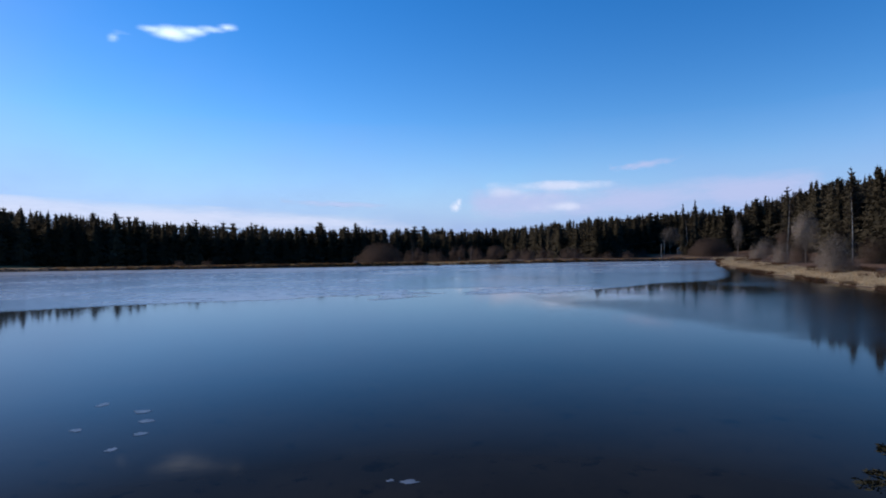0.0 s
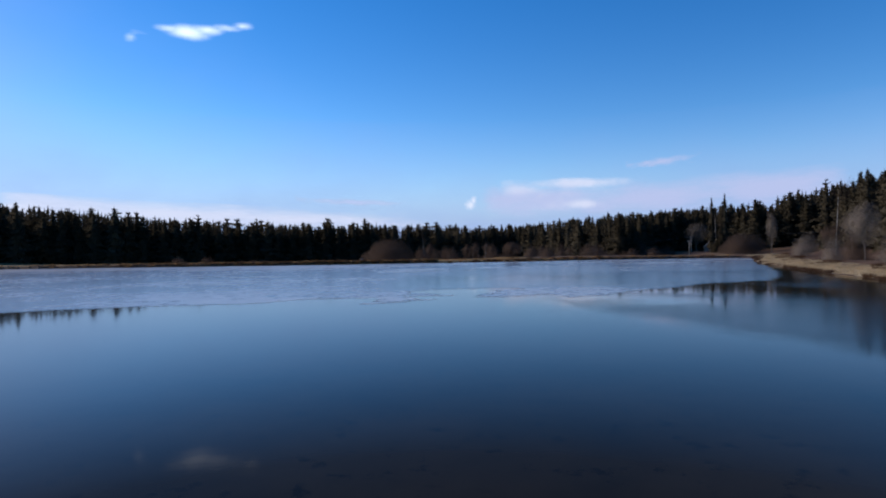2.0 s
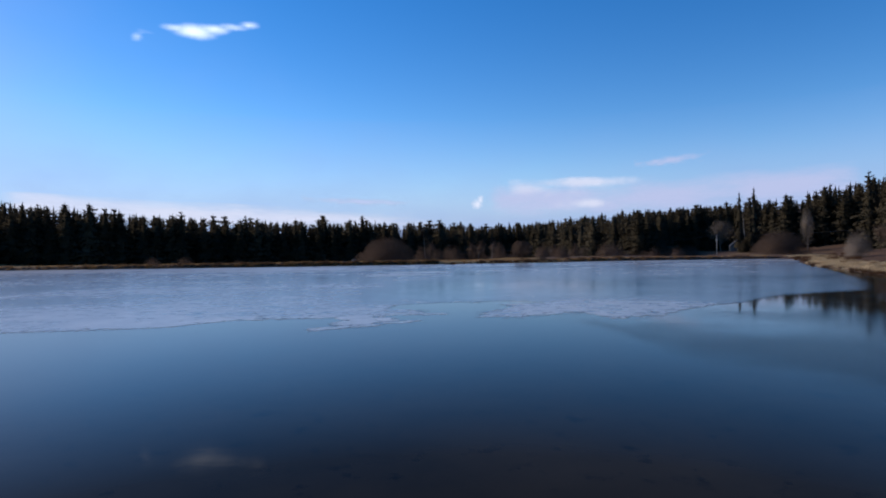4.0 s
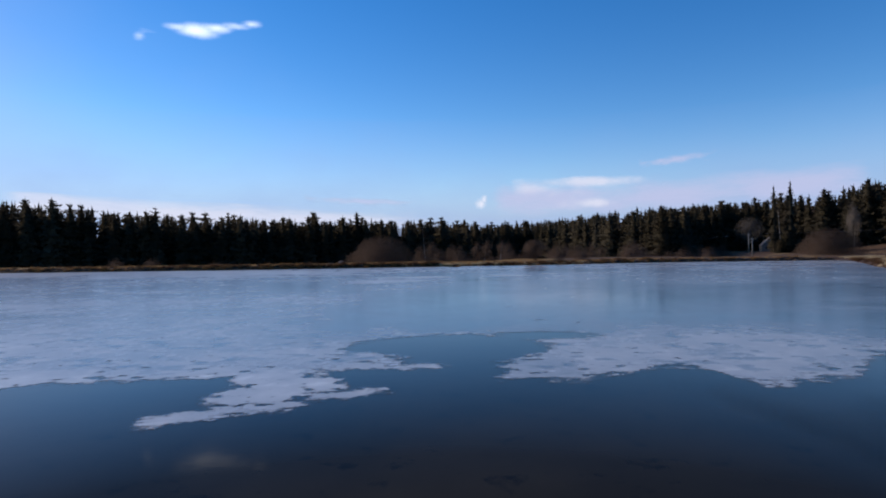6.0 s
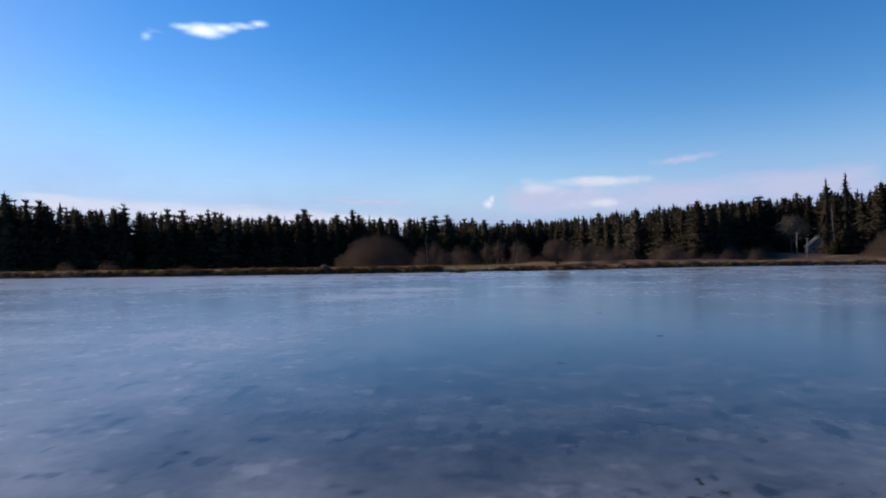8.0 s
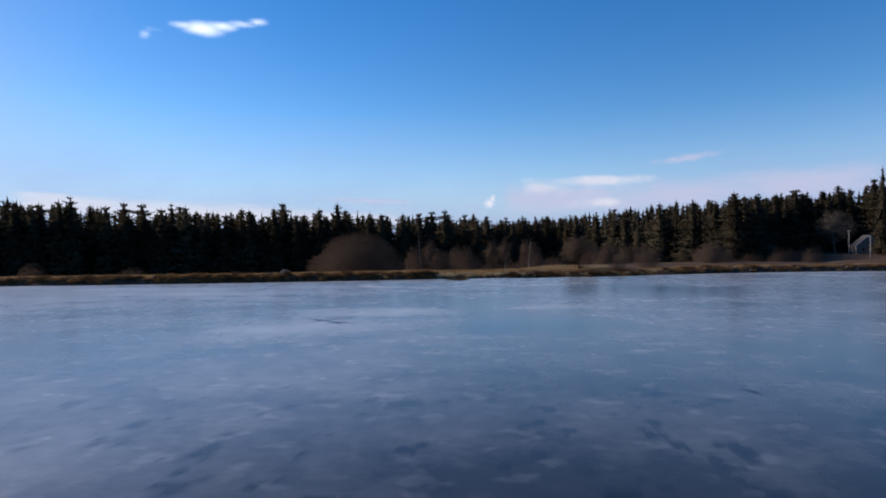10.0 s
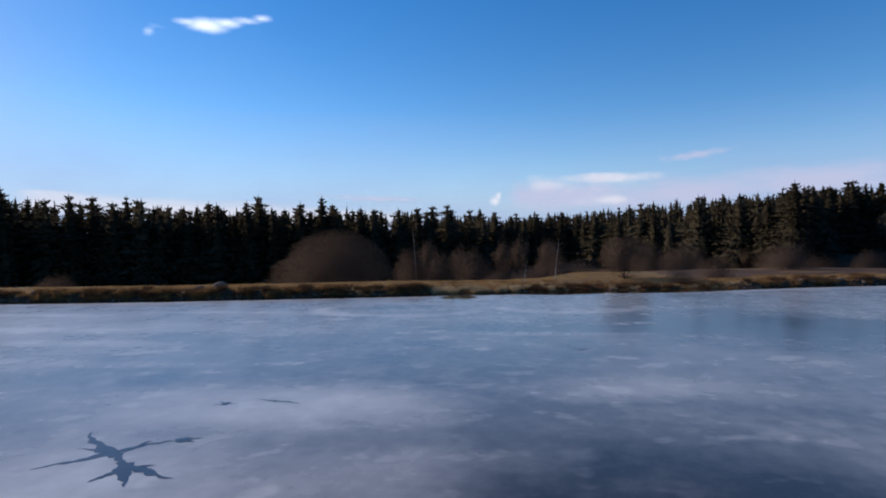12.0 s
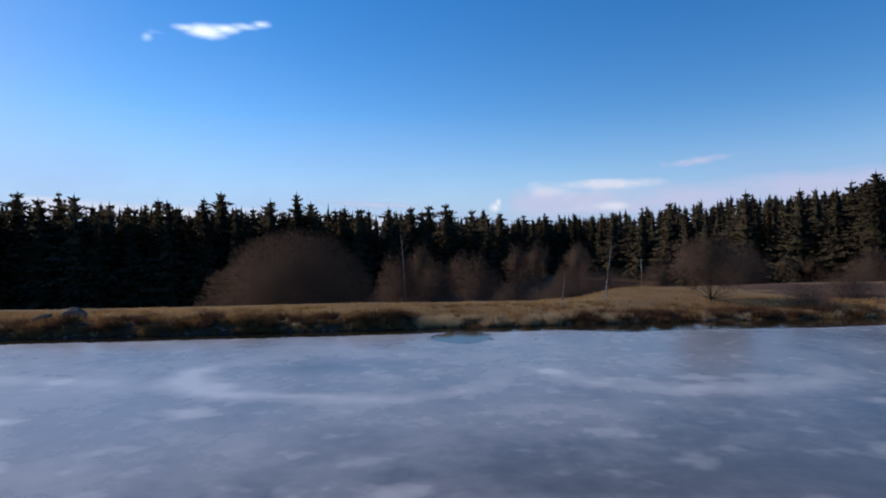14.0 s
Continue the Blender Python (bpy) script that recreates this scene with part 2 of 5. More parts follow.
def ground_height(x, y):
    x, y = np.asarray(x, float), np.asarray(y, float)
    d = lake_depth(x, y)
    out = np.maximum(-d, 0)
    # land round the lake: the dam ahead, a hillside on the right, a rise on the left, a low bank behind
    dip = smooth(-4, 0, x) * (1 - smooth(34, 42, x))
    crest = (0.82 - 0.50 * dip) * smooth(0.0, 0.85 + 0.6 * dip, out) + (0.04 + 0.40 * dip) * smooth(2.2, 10, out) + (0.10 * fbm(x / 3.0, y / 3.0, 3) + (0.50 - 0.34 * dip) * fbm(x / 1.9, y / 1.3, 3) * (1 - smooth(1.6, 3.2, out))) * smooth(0.2, 1.2, out)
    past = y - far_shore(x)
    wide = 12.5 + 15.0 * smooth(12, 24, x) * (1 - smooth(60, 90, x))
    valley = -7.5 + 7.0 * smooth(340, 470, y) + 0.02 * np.clip(y - 470, 0, 300)
    valley = valley + smooth(60, 125, x) * (7.8 + 0.16 * np.clip(x - 152, 0, 150))
    valley = valley + 0.11 * np.clip(-105 - x, 0, 110)
    fall = np.clip((past - wide + 1.5) / 70.0, 0, 1)
    behind = crest + (valley - 0.86) * np.where(fall < 0.08, fall * fall / 0.16, fall - 0.04) / 0.96
    beach = 0.9 * smooth(0.0, 6.0, out) + 0.11 * np.clip(out - 7, 0, 150) + 0.25 * fbm(x / 9.0, y / 9.0, 3) * smooth(1, 6, out)
    side = smooth(95, 125, x) * (1 - smooth(215, 260, y)) + (1 - smooth(215, 232, y)) * (x > 40) * (x <= 95)
    side = np.clip(side, 0, 1)
    land = behind * (1 - side) + np.minimum(beach, 60) * side
    land = np.where((y < near_shore(x)) & (y < 60), 1.2 * smooth(0, 6, near_shore(x) - y) + 0.2 * fbm(x / 5.0, y / 5.0, 3) * smooth(0.5, 4, near_shore(x) - y), land)
    land = np.where((x < LEFT_SHORE) & (y < 235), 0.9 * smooth(0, 4, LEFT_SHORE - x) + 0.11 * np.clip(LEFT_SHORE - x - 4, 0, 80), land)
    bed = -1.6 * smooth(0, 8, d)
    return np.where(d > 0, bed, land)


def tensor(*spans):
    out = []
    for a, b, step in spans:
        out += list(np.arange(a, b, step))
    return np.array(out + [spans[-1][1]])


def grid_mesh(name, xs, ys, height, mats, choose=None):
    gx, gy = np.meshgrid(xs, ys)
    gz = height(gx, gy)
    w = len(xs)
    verts = np.stack([gx, gy, gz], -1).reshape(-1, 3)
    j, i = np.meshgrid(np.arange(len(ys) - 1), np.arange(w - 1), indexing="ij")
    a = (j * w + i).reshape(-1)
    faces = np.stack([a, a + 1, a + w + 1, a + w], -1)
    me = mesh_of(name, verts.tolist(), faces.tolist(), mats, True)
    if choose is not None:
        c = verts[faces].mean(1)
        me.polygons.foreach_set("material_index", choose(c[:, 0], c[:, 1]).astype(int).tolist())
    return me


def ground_kind(x, y):
    """0 grass, 1 lake bed, 2 leaf litter under the trees."""
    wooded = ((x > right_shore(y) - 2 + 2.5 * fbm(x / 6.0, y / 6.0, 3)) & (y < 262) & (y > 30 + 8 * fbm(x / 9.0, y / 9.0, 3))) | (y > 285) | (y < -5) | (x < LEFT_SHORE - 12)
    wooded = wooded | ((x > 34 + 5 * fbm(x / 5.0, y / 5.0, 3)) & (y > far_shore(x) + 3.5 + 2 * fbm(x / 4.0, y / 4.0 + 5, 3)) & (y > 200) & (fbm(x / 7.0 + 2, y / 5.0, 3) > -0.25))
    d = lake_depth(x, y)
    # dark soil strip above the waterline, painting the shade on the bank face
    soil = (d > -2.0 - 0.8 * fbm(x / 1.6, y / 1.2, 2)) & (y > 195)
    return np.where(d > 0.3, 1, np.where(soil, 3, np.where((x > 40 + 3 * fbm(y / 4.0, x / 4.0, 3)) & (y > 44 + 9 * fbm(x / 7.0, y / 7.0 + 1, 3)) & (y < 205) & (-d < 9 + 4 * fbm(x / 6.0, y / 6.0 + 3, 3)) & (-d > 0.9 + 0.6 * fbm(x / 3.0, y / 3.0, 2)), 4, np.where(wooded, 2, 0))))


XS = tensor((-4200, -600, 300), (-600, -210, 30), (-210, -80, 3), (-80, -45, 1.25), (-45, 50, 0.4), (50, 120, 1.25), (120, 260, 5), (260, 600, 30), (600, 4200, 300))
YS = tensor((-4000, -300, 300), (-300, -20, 20), (-20, 5, 2), (5, 45, 1), (45, 205, 1.5), (205, 216, 0.6), (216, 233, 0.3), (233, 262, 0.6), (262, 300, 3), (300, 560, 8), (560, 1200, 60), (1200, 4800, 300))
ground = tagged(new("ground", grid_mesh("ground", XS, YS, ground_height, [M_GROUND, M_BED, M_LITTER, M_SOIL, M_BEACH], ground_kind)),
                "straw-brown winter grassland, dam and hillside round the lake", "ground", kind="structure")

def water_mesh():
    """The lake's surface, ending just inside its banks."""
    xs = tensor((LEFT_SHORE - 1.0, -60, 4), (-60, 60, 1.0), (60, 116, 2))
    ys = tensor((8.0, 20, 1), (20, 60, 2), (60, 200, 3), (200, 232, 0.5))
    gx, gy = np.meshgrid((xs[1:] + xs[:-1]) / 2, (ys[1:] + ys[:-1]) / 2)
    keep = lake_depth(gx, gy) > -0.9
    w = len(xs)
    vx, vy = np.meshgrid(xs, ys)
    j, i = np.nonzero(keep)
    a = j * w + i
    faces = np.stack([a, a + 1, a + w + 1, a + w], -1)
    ids, inv = np.unique(faces, return_inverse=True)
    verts = np.stack([vx.reshape(-1)[ids], vy.reshape(-1)[ids], np.zeros(len(ids))], -1)
    return mesh_of("water", verts.tolist(), inv.reshape(-1, 4).tolist(), [M_WATER])


water_me = water_mesh()
water = tagged(new("water", water_me), "dark calm open lake water mirroring the sky", "lake water", kind="structure")


# ---- ice ----
def capsule(x, y, ax, ay, bx, by, r):
    dx, dy = bx - ax, by - ay
    t = np.clip(((x - ax) * dx + (y - ay) * dy) / (dx * dx + dy * dy), 0, 1)
    return r - np.hypot(x - ax - t * dx, y - ay - t * dy)


def oval(x, y, cx, cy, a, b):
    return (1 - np.hypot((x - cx) / a, (y - cy) / b)) * min(a, b)


def ice_edge(x):
    return np.interp(x, [-180, -100, -51, -42, -33, -24, -20, -17, -14, -9, -4, 2, 5.3, 8.7, 10, 12.6, 13.7, 15.7, 17.2, 20, 22.5, 24.6, 30, 34, 42, 55, 62, 72, 85, 93, 104],
                     [58, 62, 75, 80, 83.6, 85.3, 86.8, 89.8, 90.7, 91.2, 93, 93, 90.4, 90.2, 90.9, 91.5, 93, 93.4, 89.4, 90.0, 90.8, 93.6, 98.3, 100, 107, 112, 121, 140, 170, 189, 214])


def ice_field(x, y):
    """Positive where the lake is frozen over: a ragged edge with bays, tongues and small melt holes."""
    edge = ice_edge(x)
    rag = 0.55 * fbm(x / 2.6, y / 2.0, 5) + 0.60 * fbm(x / 0.95, y / 0.62, 4) + 0.55 * fbm(x / 0.48 + 7, y / 0.36, 3)
    f = (y - edge) * 0.8
    f = np.minimum(f, -oval(x, y, 3.0, 99.6, 6.0, 4.6))                       # the bay
    f = np.minimum(f, -capsule(x, y, 3.2, 84, 3.9, 98, 1.7))
    f = np.minimum(f, -oval(x, y, 9.4, 103.8, 2.9, 1.5))
    f = np.minimum(f, -oval(x, y, -1.2, 91.0, 3.2, 2.2))
    f = np.maximum(f, capsule(x, y, -4.9, 88.2, -5.4, 97, 2.3))
    f = np.maximum(f, capsule(x, y, -7.6, 84.8, -3.2, 86.8, 0.95))            # the near tongue
    f = np.maximum(f, capsule(x, y, -4.6, 87.3, -0.4, 88.7, 0.95))
    f = np.maximum(f, capsule(x, y, -3.8, 91.6, -2.2, 89.6, 1.2))
    f = np.maximum(f, capsule(x, y, -4.0, 97.9, -0.6, 95.3, 1.8))             # the tongue into the bay
    f = np.maximum(f, capsule(x, y, -1.0, 95.0, 2.2, 94.0, 0.8))
    fingers = np.sin((y - 90.6) * 3.6 + 1.5 * fbm(x / 1.6, y / 1.2, 3)) * smooth(10.2, 6.2, x) * smooth(89.5, 91, y) * (1 - smooth(96, 99, y)) * smooth(4.0, 5.2, x)
    near = np.exp(-np.maximum(f, 0) / 1.3) * (1 - smooth(30, 60, np.abs(x)))
    f = f + rag - 0.75 * np.maximum(fingers, 0)
    near_edge = np.exp(-np.maximum(y - edge, 0) / 7.0) * (1 - smooth(30, 60, np.abs(x)))
    holes = fbm(x / 1.0 + 40, y / 0.62 + 11, 4) - (0.88 - 0.32 * near_edge - 0.24 * near)
    f = np.minimum(f, -2.4 * holes)
    gap = 2.3 + 2.0 * smooth(8, 14, x) * (1 - smooth(30, 40, x)) + 0.25 * fbm(x / 2.0, x * 0 + 5, 3)
    f = np.minimum(f, far_shore(x) - gap - y)
    f = np.minimum(f, 0.9 * rag - oval(x, y, 2.0, 216.5, 1.75, 2.0))
    f = np.minimum(f, x - LEFT_SHORE - 0.4)
    f = np.minimum(f, right_shore(y) - x - 0.8)
    return f


def ice_mesh():
    xs = tensor((-171, -60, 2.5), (-60, -26, 0.6), (-26, -13, 0.22), (-13, 20, 0.16), (20, 37, 0.22), (37, 75, 0.6), (75, 112, 1.5))
    ys = tensor((56, 83, 0.6), (83, 108, 0.16), (108, 110, 0.3), (110, 208, 0.45), (208, 230, 0.25))
    gx, gy = np.meshgrid(xs, ys)
    f = ice_field(gx, gy)
    fy, fx = np.gradient(f, ys, xs)
    g2 = fx * fx + fy * fy + 1e-6
    inside = (f[:-1, :-1] + f[1:, :-1] + f[:-1, 1:] + f[1:, 1:]) > 0
    pad = np.pad(inside, 1)
    some = pad[:-1, :-1] | pad[1:, :-1] | pad[:-1, 1:] | pad[1:, 1:]
    every = pad[:-1, :-1] & pad[1:, :-1] & pad[:-1, 1:] & pad[1:, 1:]
    rim = some & ~every
    cell_x = np.gradient(xs)[None, :] * 0.6
    cell_y = np.gradient(ys)[:, None] * 0.6
    gx = np.where(rim, gx + np.clip(-f * fx / g2, -cell_x, cell_x), gx)
    gy = np.where(rim, gy + np.clip(-f * fy / g2, -cell_y, cell_y), gy)
    w = len(xs)
    ids = -np.ones(some.shape, int)
    ids[some] = np.arange(some.sum())
    verts = np.stack([gx[some], gy[some], np.full(some.sum(), 0.014)], -1)
    j, i = np.nonzero(inside)
    faces = np.stack([ids[j, i], ids[j, i + 1], ids[j + 1, i + 1], ids[j + 1, i]], -1)
    n = len(verts)
    low = verts.copy()
    low[:, 2] = -0.006
    skirts = []
    for dj, di, (p, q) in ((-1, 0, (0, 1)), (0, 1, (1, 2)), (1, 0, (2, 3)), (0, -1, (3, 0))):
        open_side = ~pad[1 + dj:pad.shape[0] - 1 + dj, 1 + di:pad.shape[1] - 1 + di][j, i]
        a, b = faces[open_side, p], faces[open_side, q]
        skirts.append(np.stack([b, a, a + n, b + n], -1))
    me = mesh_of("ice_sheet", np.vstack([verts, low]).tolist(), np.vstack([faces, *skirts]).tolist(), [M_ICE])
    frost = frost_value(verts[:, 0], verts[:, 1]) - 0.16 * np.exp(-np.maximum(f[some], 0) / 0.30) * (verts[:, 1] < 150)
    me.attributes.new("frost", "FLOAT", "POINT").data.foreach_set("value", np.concatenate([frost, frost]).astype(np.float32))
    thick = np.clip(np.minimum(f[some] / 1.4, (verts[:, 1] - ice_edge(verts[:, 0])) / (1.0 + 9.0 * smooth(22, 48, np.abs(verts[:, 0])))), 0, 1)
    thick = np.where((verts[:, 1] > 190) | (np.abs(verts[:, 0]) < 22), np.clip(f[some] / 1.4, 0, 1), thick)
    me.attributes.new("thick", "FLOAT", "POINT").data.foreach_set("value", np.concatenate([thick, thick * 0]).astype(np.float32))
    return me


def frost_value(x, y):
    """How white the ice is: frosted along its melting edge and towards the dam, clear in the middle."""
    ring = np.abs(np.hypot((x + 3.2 + 0.7 * fbm(x / 2.0, y / 2.0, 3)) / 8.2, (y - 205.8 - 0.6 * fbm(x / 1.7, y / 1.7 + 4, 3)) / 5.4) - 1)
    arc = np.clip(1 - ring / 0.2, 0, 1) * (1 - smooth(2.0, 5.5, x)) * (1 - smooth(205.5, 208.5, y))
    swirl = np.clip(1 - np.abs(np.hypot((x - 13 + 0.8 * fbm(x / 2.0 + 8, y / 2.0, 3)) / 7.2, (y - 208.0) / 6.0) - 1) / 0.24, 0, 1) * (1 - smooth(205.5, 208.5, y))
    plates = np.zeros_like(x)
    rng = random.Random(77)
    for k in range(70):          # pale plates of refrozen slush
        cx, cy, a, b, turn = rng.uniform(-18, 22), rng.uniform(150, 206), rng.uniform(0.5, 1.5), rng.uniform(0.35, 0.8), rng.uniform(-0.5, 0.5)
        dx, dy = x - cx, y - cy
        u, v = dx * math.cos(turn) + dy * math.sin(turn), dy * math.cos(turn) - dx * math.sin(turn)
        plates = np.maximum(plates, rng.uniform(0.18, 0.42) * np.clip((1.15 - np.abs(u / a) ** 1.5 - np.abs(v / b) ** 1.5 + 0.35 * fbm(x / 0.6 + k, y / 0.6, 2)) * 1.6, 0, 1))
    edge_spots = smooth(0.10, 0.55, fbm(x / 1.3 + 9, y / 0.9 + 2, 4)) * smooth(90, 95, y) * (1 - smooth(102, 110, y)) * (1 - smooth(30, 50, np.abs(x)))
    far_spots = smooth(0.34, 0.62, fbm(x / 1.0 + 5, y / 1.0 + 31, 3)) * smooth(98, 108, y) * (1 - smooth(130, 156, y)) * (1 - smooth(22, 34, np.abs(x - 4)))
    wx, wy = x, y
    x, y = x + 2.2 * fbm(x / 5.0 + 3, y / 4.0, 4), y + 1.6 * fbm(x / 6.0, y / 4.0 + 7, 4)
    f = 0.41 + 0.26 * fbm(x / 22.0, y / 14.0, 4) + 0.16 * fbm(x / 5.5, y / 4.5 + 3, 3) + plates * (0.55 + 0.45 * smooth(174, 182, wy))
    f = f + 0.38 * (1 - smooth(93, 116, y)) * smooth(-60, -20, x) * (1 - smooth(22, 34, x))
    f = f - 0.40 * edge_spots - 0.34 * far_spots - 0.20 * smooth(100, 112, y) * (1 - smooth(130, 146, y)) * smooth(-14, 2, x) * (1 - smooth(30, 50, x))
    f = f + 0.16 * (1 - smooth(-40, 5, x)) + 0.20 * smooth(165, 200, y)
    f = f - 0.28 * np.clip(1.6 * oval(x, y, 15, 132, 22, 28) / 22, 0, 1) - 0.16 * np.clip(1.6 * oval(x, y, 7, 109, 11, 6) / 6, 0, 1) - 0.42 * np.clip(1.6 * oval(x, y, 10, 163, 9, 7) / 7, 0, 1)
    f = f - 0.35 * np.clip(1.6 * oval(x, y, 25, 193, 15, 12) / 12, 0, 1) - 0.18 * np.clip(1.6 * oval(x, y, 8, 194, 9, 5) / 5, 0, 1) - 0.20 * np.clip(1.6 * oval(x, y, -3, 207, 7, 3) / 3, 0, 1)
    f = f + 0.24 * np.clip(1.6 * oval(x, y, 12, 174.5, 7, 2.8) / 2.8, 0, 1)
    f = f + 0.56 * np.clip(1.8 * oval(wx, y, -5.0, 172, 10.0, 4.6) / 4.6, 0, 1) + 0.24 * np.clip(1.6 * oval(x, y, -3, 164, 9, 6) / 6, 0, 1)
    f = f + 0.34 * np.clip(1.6 * oval(x, y, -10, 163, 8, 7) / 7, 0, 1)
    for cx, cy, a, b in ((-31, 193, 15, 1.9), (-24, 187, 11, 1.5), (-44, 203, 18, 1.7), (-22, 204, 9, 1.3), (8, 190, 8, 1.2), (-16, 180, 7, 1.2)):
        f = f + 0.26 * np.clip(1.8 * oval(x, wy + 0.06 * (wx - cx), cx, cy, a, b) / b, 0, 1)      # long pale streaks
    f = f + (0.66 * arc + 0.40 * swirl) * (0.5 + 0.5 * smooth(-0.3, 0.4, fbm(x / 3.0, y / 3.0 + 9, 3)))
    f = f - 0.30 * smooth(26, 44, wx) * (1 - smooth(0, 40, wy - 78 - 0.95 * (wx - 20))) - 0.22 * (1 - smooth(-70, -26, wx)) * (1 - smooth(80, 120, wy))
    f = f + 0.35 * np.clip(1 - np.abs(far_shore(wx) - wy - 1.2) / 1.4, 0, 1) + 0.16 * np.clip(1 - np.abs(far_shore(wx) - wy - 3.5) / 3.0, 0, 1)
    return f


ice = tagged(new("ice_sheet", ice_mesh()), "thin milky grey-blue ice sheet with a ragged melting edge", "ice", kind="structure")


def skim_mesh():
    """A skin of young clear ice that reaches from the frozen part to the shore, with one open lead in it."""
    xs, ys = tensor((12, 60, 0.35), (60, 100, 1.5)), tensor((26, 60, 0.7), (60, 118, 0.35), (118, 215, 2.0))
    gx, gy = np.meshgrid(xs, ys)
    rag = 0.7 * fbm(gx / 4.0, gy / 3.0, 4) + 0.5 * fbm(gx / 1.2, gy / 0.9, 3)
    line = np.interp(gx, [13, 16.5, 21, 25.5, 31, 42, 60, 100], [90, 71.5, 63, 52, 38, 30, 30, 30])
    f = np.minimum(gy - line + rag, right_shore(gy) - gx - 0.6 + 0.4 * rag)
    f = np.minimum(f, 0.8 * rag - capsule(gx, gy, 40.0, 108.5, 47.0, 95.0, 1.7))
    f = np.minimum(f, 0.8 * rag - capsule(gx, gy, 25.4, 87.6, 25.7, 86.2, 0.25))
    f = np.minimum(f, -(ice_field(gx, gy) - 1.0))
    keep = (f[:-1, :-1] + f[1:, :-1] + f[:-1, 1:] + f[1:, 1:]) > 0
    w = len(xs)
    j, i = np.nonzero(keep)
    a = j * w + i
    ids, inv = np.unique(np.stack([a, a + 1, a + w + 1, a + w], -1), return_inverse=True)
    verts = np.stack([gx.reshape(-1)[ids], gy.reshape(-1)[ids], np.full(len(ids), 0.006)], -1)
    me = mesh_of("skim_ice", verts.tolist(), inv.reshape(-1, 4).tolist(), [M_SKIM])
    me.attributes.new("thick", "FLOAT", "POINT").data.foreach_set("value", np.clip(f.reshape(-1)[ids] / 22.0, 0, 1).astype(np.float32))
    return me


def skim_material():
    """Young ice as dark as the water, duller than it, thinning out to nothing along its edge."""
    m = water_material("clear_young_ice", 0.18)
    n, l = m.node_tree.nodes, m.node_tree.links
    rim = n.new("ShaderNodeAttribute")
    rim.attribute_name = "thick"
    patch = noise_node(n, l, 0.12, 5, 0.6)
    k = n.new("ShaderNodeMath")
    k.operation = "MULTIPLY_ADD"
    k.inputs[1].default_value = 0.9
    l.new(patch.outputs[0], k.inputs[0])
    l.new(rim.outputs["Fac"], k.inputs[2])
    body = n.new("ShaderNodeMapRange")
    body.interpolation_type = "SMOOTHSTEP"
    body.inputs[1].default_value, body.inputs[2].default_value, body.inputs[4].default_value = 0.46, 1.30, 0.75
    l.new(k.outputs[0], body.inputs[0])
    clear, mx = n.new("ShaderNodeBsdfTransparent"), n.new("ShaderNodeMixShader")
    l.new(body.outputs[0], mx.inputs[0])
    l.new(clear.outputs[0], mx.inputs[1])
    l.new(n["Principled BSDF"].outputs[0], mx.inputs[2])
    l.new(mx.outputs[0], n["Material Output"].inputs["Surface"])
    return m


M_SKIM = skim_material()
tagged(new("skim_ice", skim_mesh()), "dark skin of young clear ice along the shore", "ice", kind="structure")


# ---- clouds and added sky-tint sheets, far behind everything ----
def cloud_material(name, seed, stretch, low, high, density, tint, power=1.0):
    m = bpy.data.materials.new(name)
    m.use_nodes = True
    n, l = m.node_tree.nodes, m.node_tree.links
    n.clear()
    tc = n.new("ShaderNodeTexCoord")
    mp = n.new("ShaderNodeMapping")
    mp.inputs["Location"].default_value = (seed, seed * 0.7, 0)
    mp.inputs["Scale"].default_value = stretch
    l.new(tc.outputs["UV"], mp.inputs[0])
    no = n.new("ShaderNodeTexNoise")
    no.inputs["Scale"].default_value, no.inputs["Detail"].default_value, no.inputs["Roughness"].default_value = 1.0, 7.0, 0.58
    l.new(mp.outputs[0], no.inputs["Vector"])
    at = n.new("ShaderNodeAttribute")
    at.attribute_name = "body"
    add = n.new("ShaderNodeMath")
    add.operation = "MULTIPLY_ADD"
    l.new(no.outputs[0], add.inputs[0])
    add.inputs[1].default_value = 0.9
    l.new(at.outputs["Fac"], add.inputs[2])
    mr = n.new("ShaderNodeMapRange")
    mr.interpolation_type = "SMOOTHSTEP"
    mr.inputs[1].default_value, mr.inputs[2].default_value = low, high
    mr.inputs[3].default_value, mr.inputs[4].default_value = 0.0, density
    l.new(add.outputs[0], mr.inputs[0])
    # the sheet emits its colour, which stands in for sunlight on the cloud
    tr, em, mx, out = n.new("ShaderNodeBsdfTransparent"), n.new("ShaderNodeEmission"), n.new("ShaderNodeMixShader"), n.new("ShaderNodeOutputMaterial")
    em.inputs[0].default_value = (*tint, 1)
    em.inputs[1].default_value = power
    l.new(mr.outputs[0], mx.inputs[0])
    l.new(tr.outputs[0], mx.inputs[1])
    l.new(em.outputs[0], mx.inputs[2])
    l.new(mx.outputs[0], out.inputs[0])
    return m


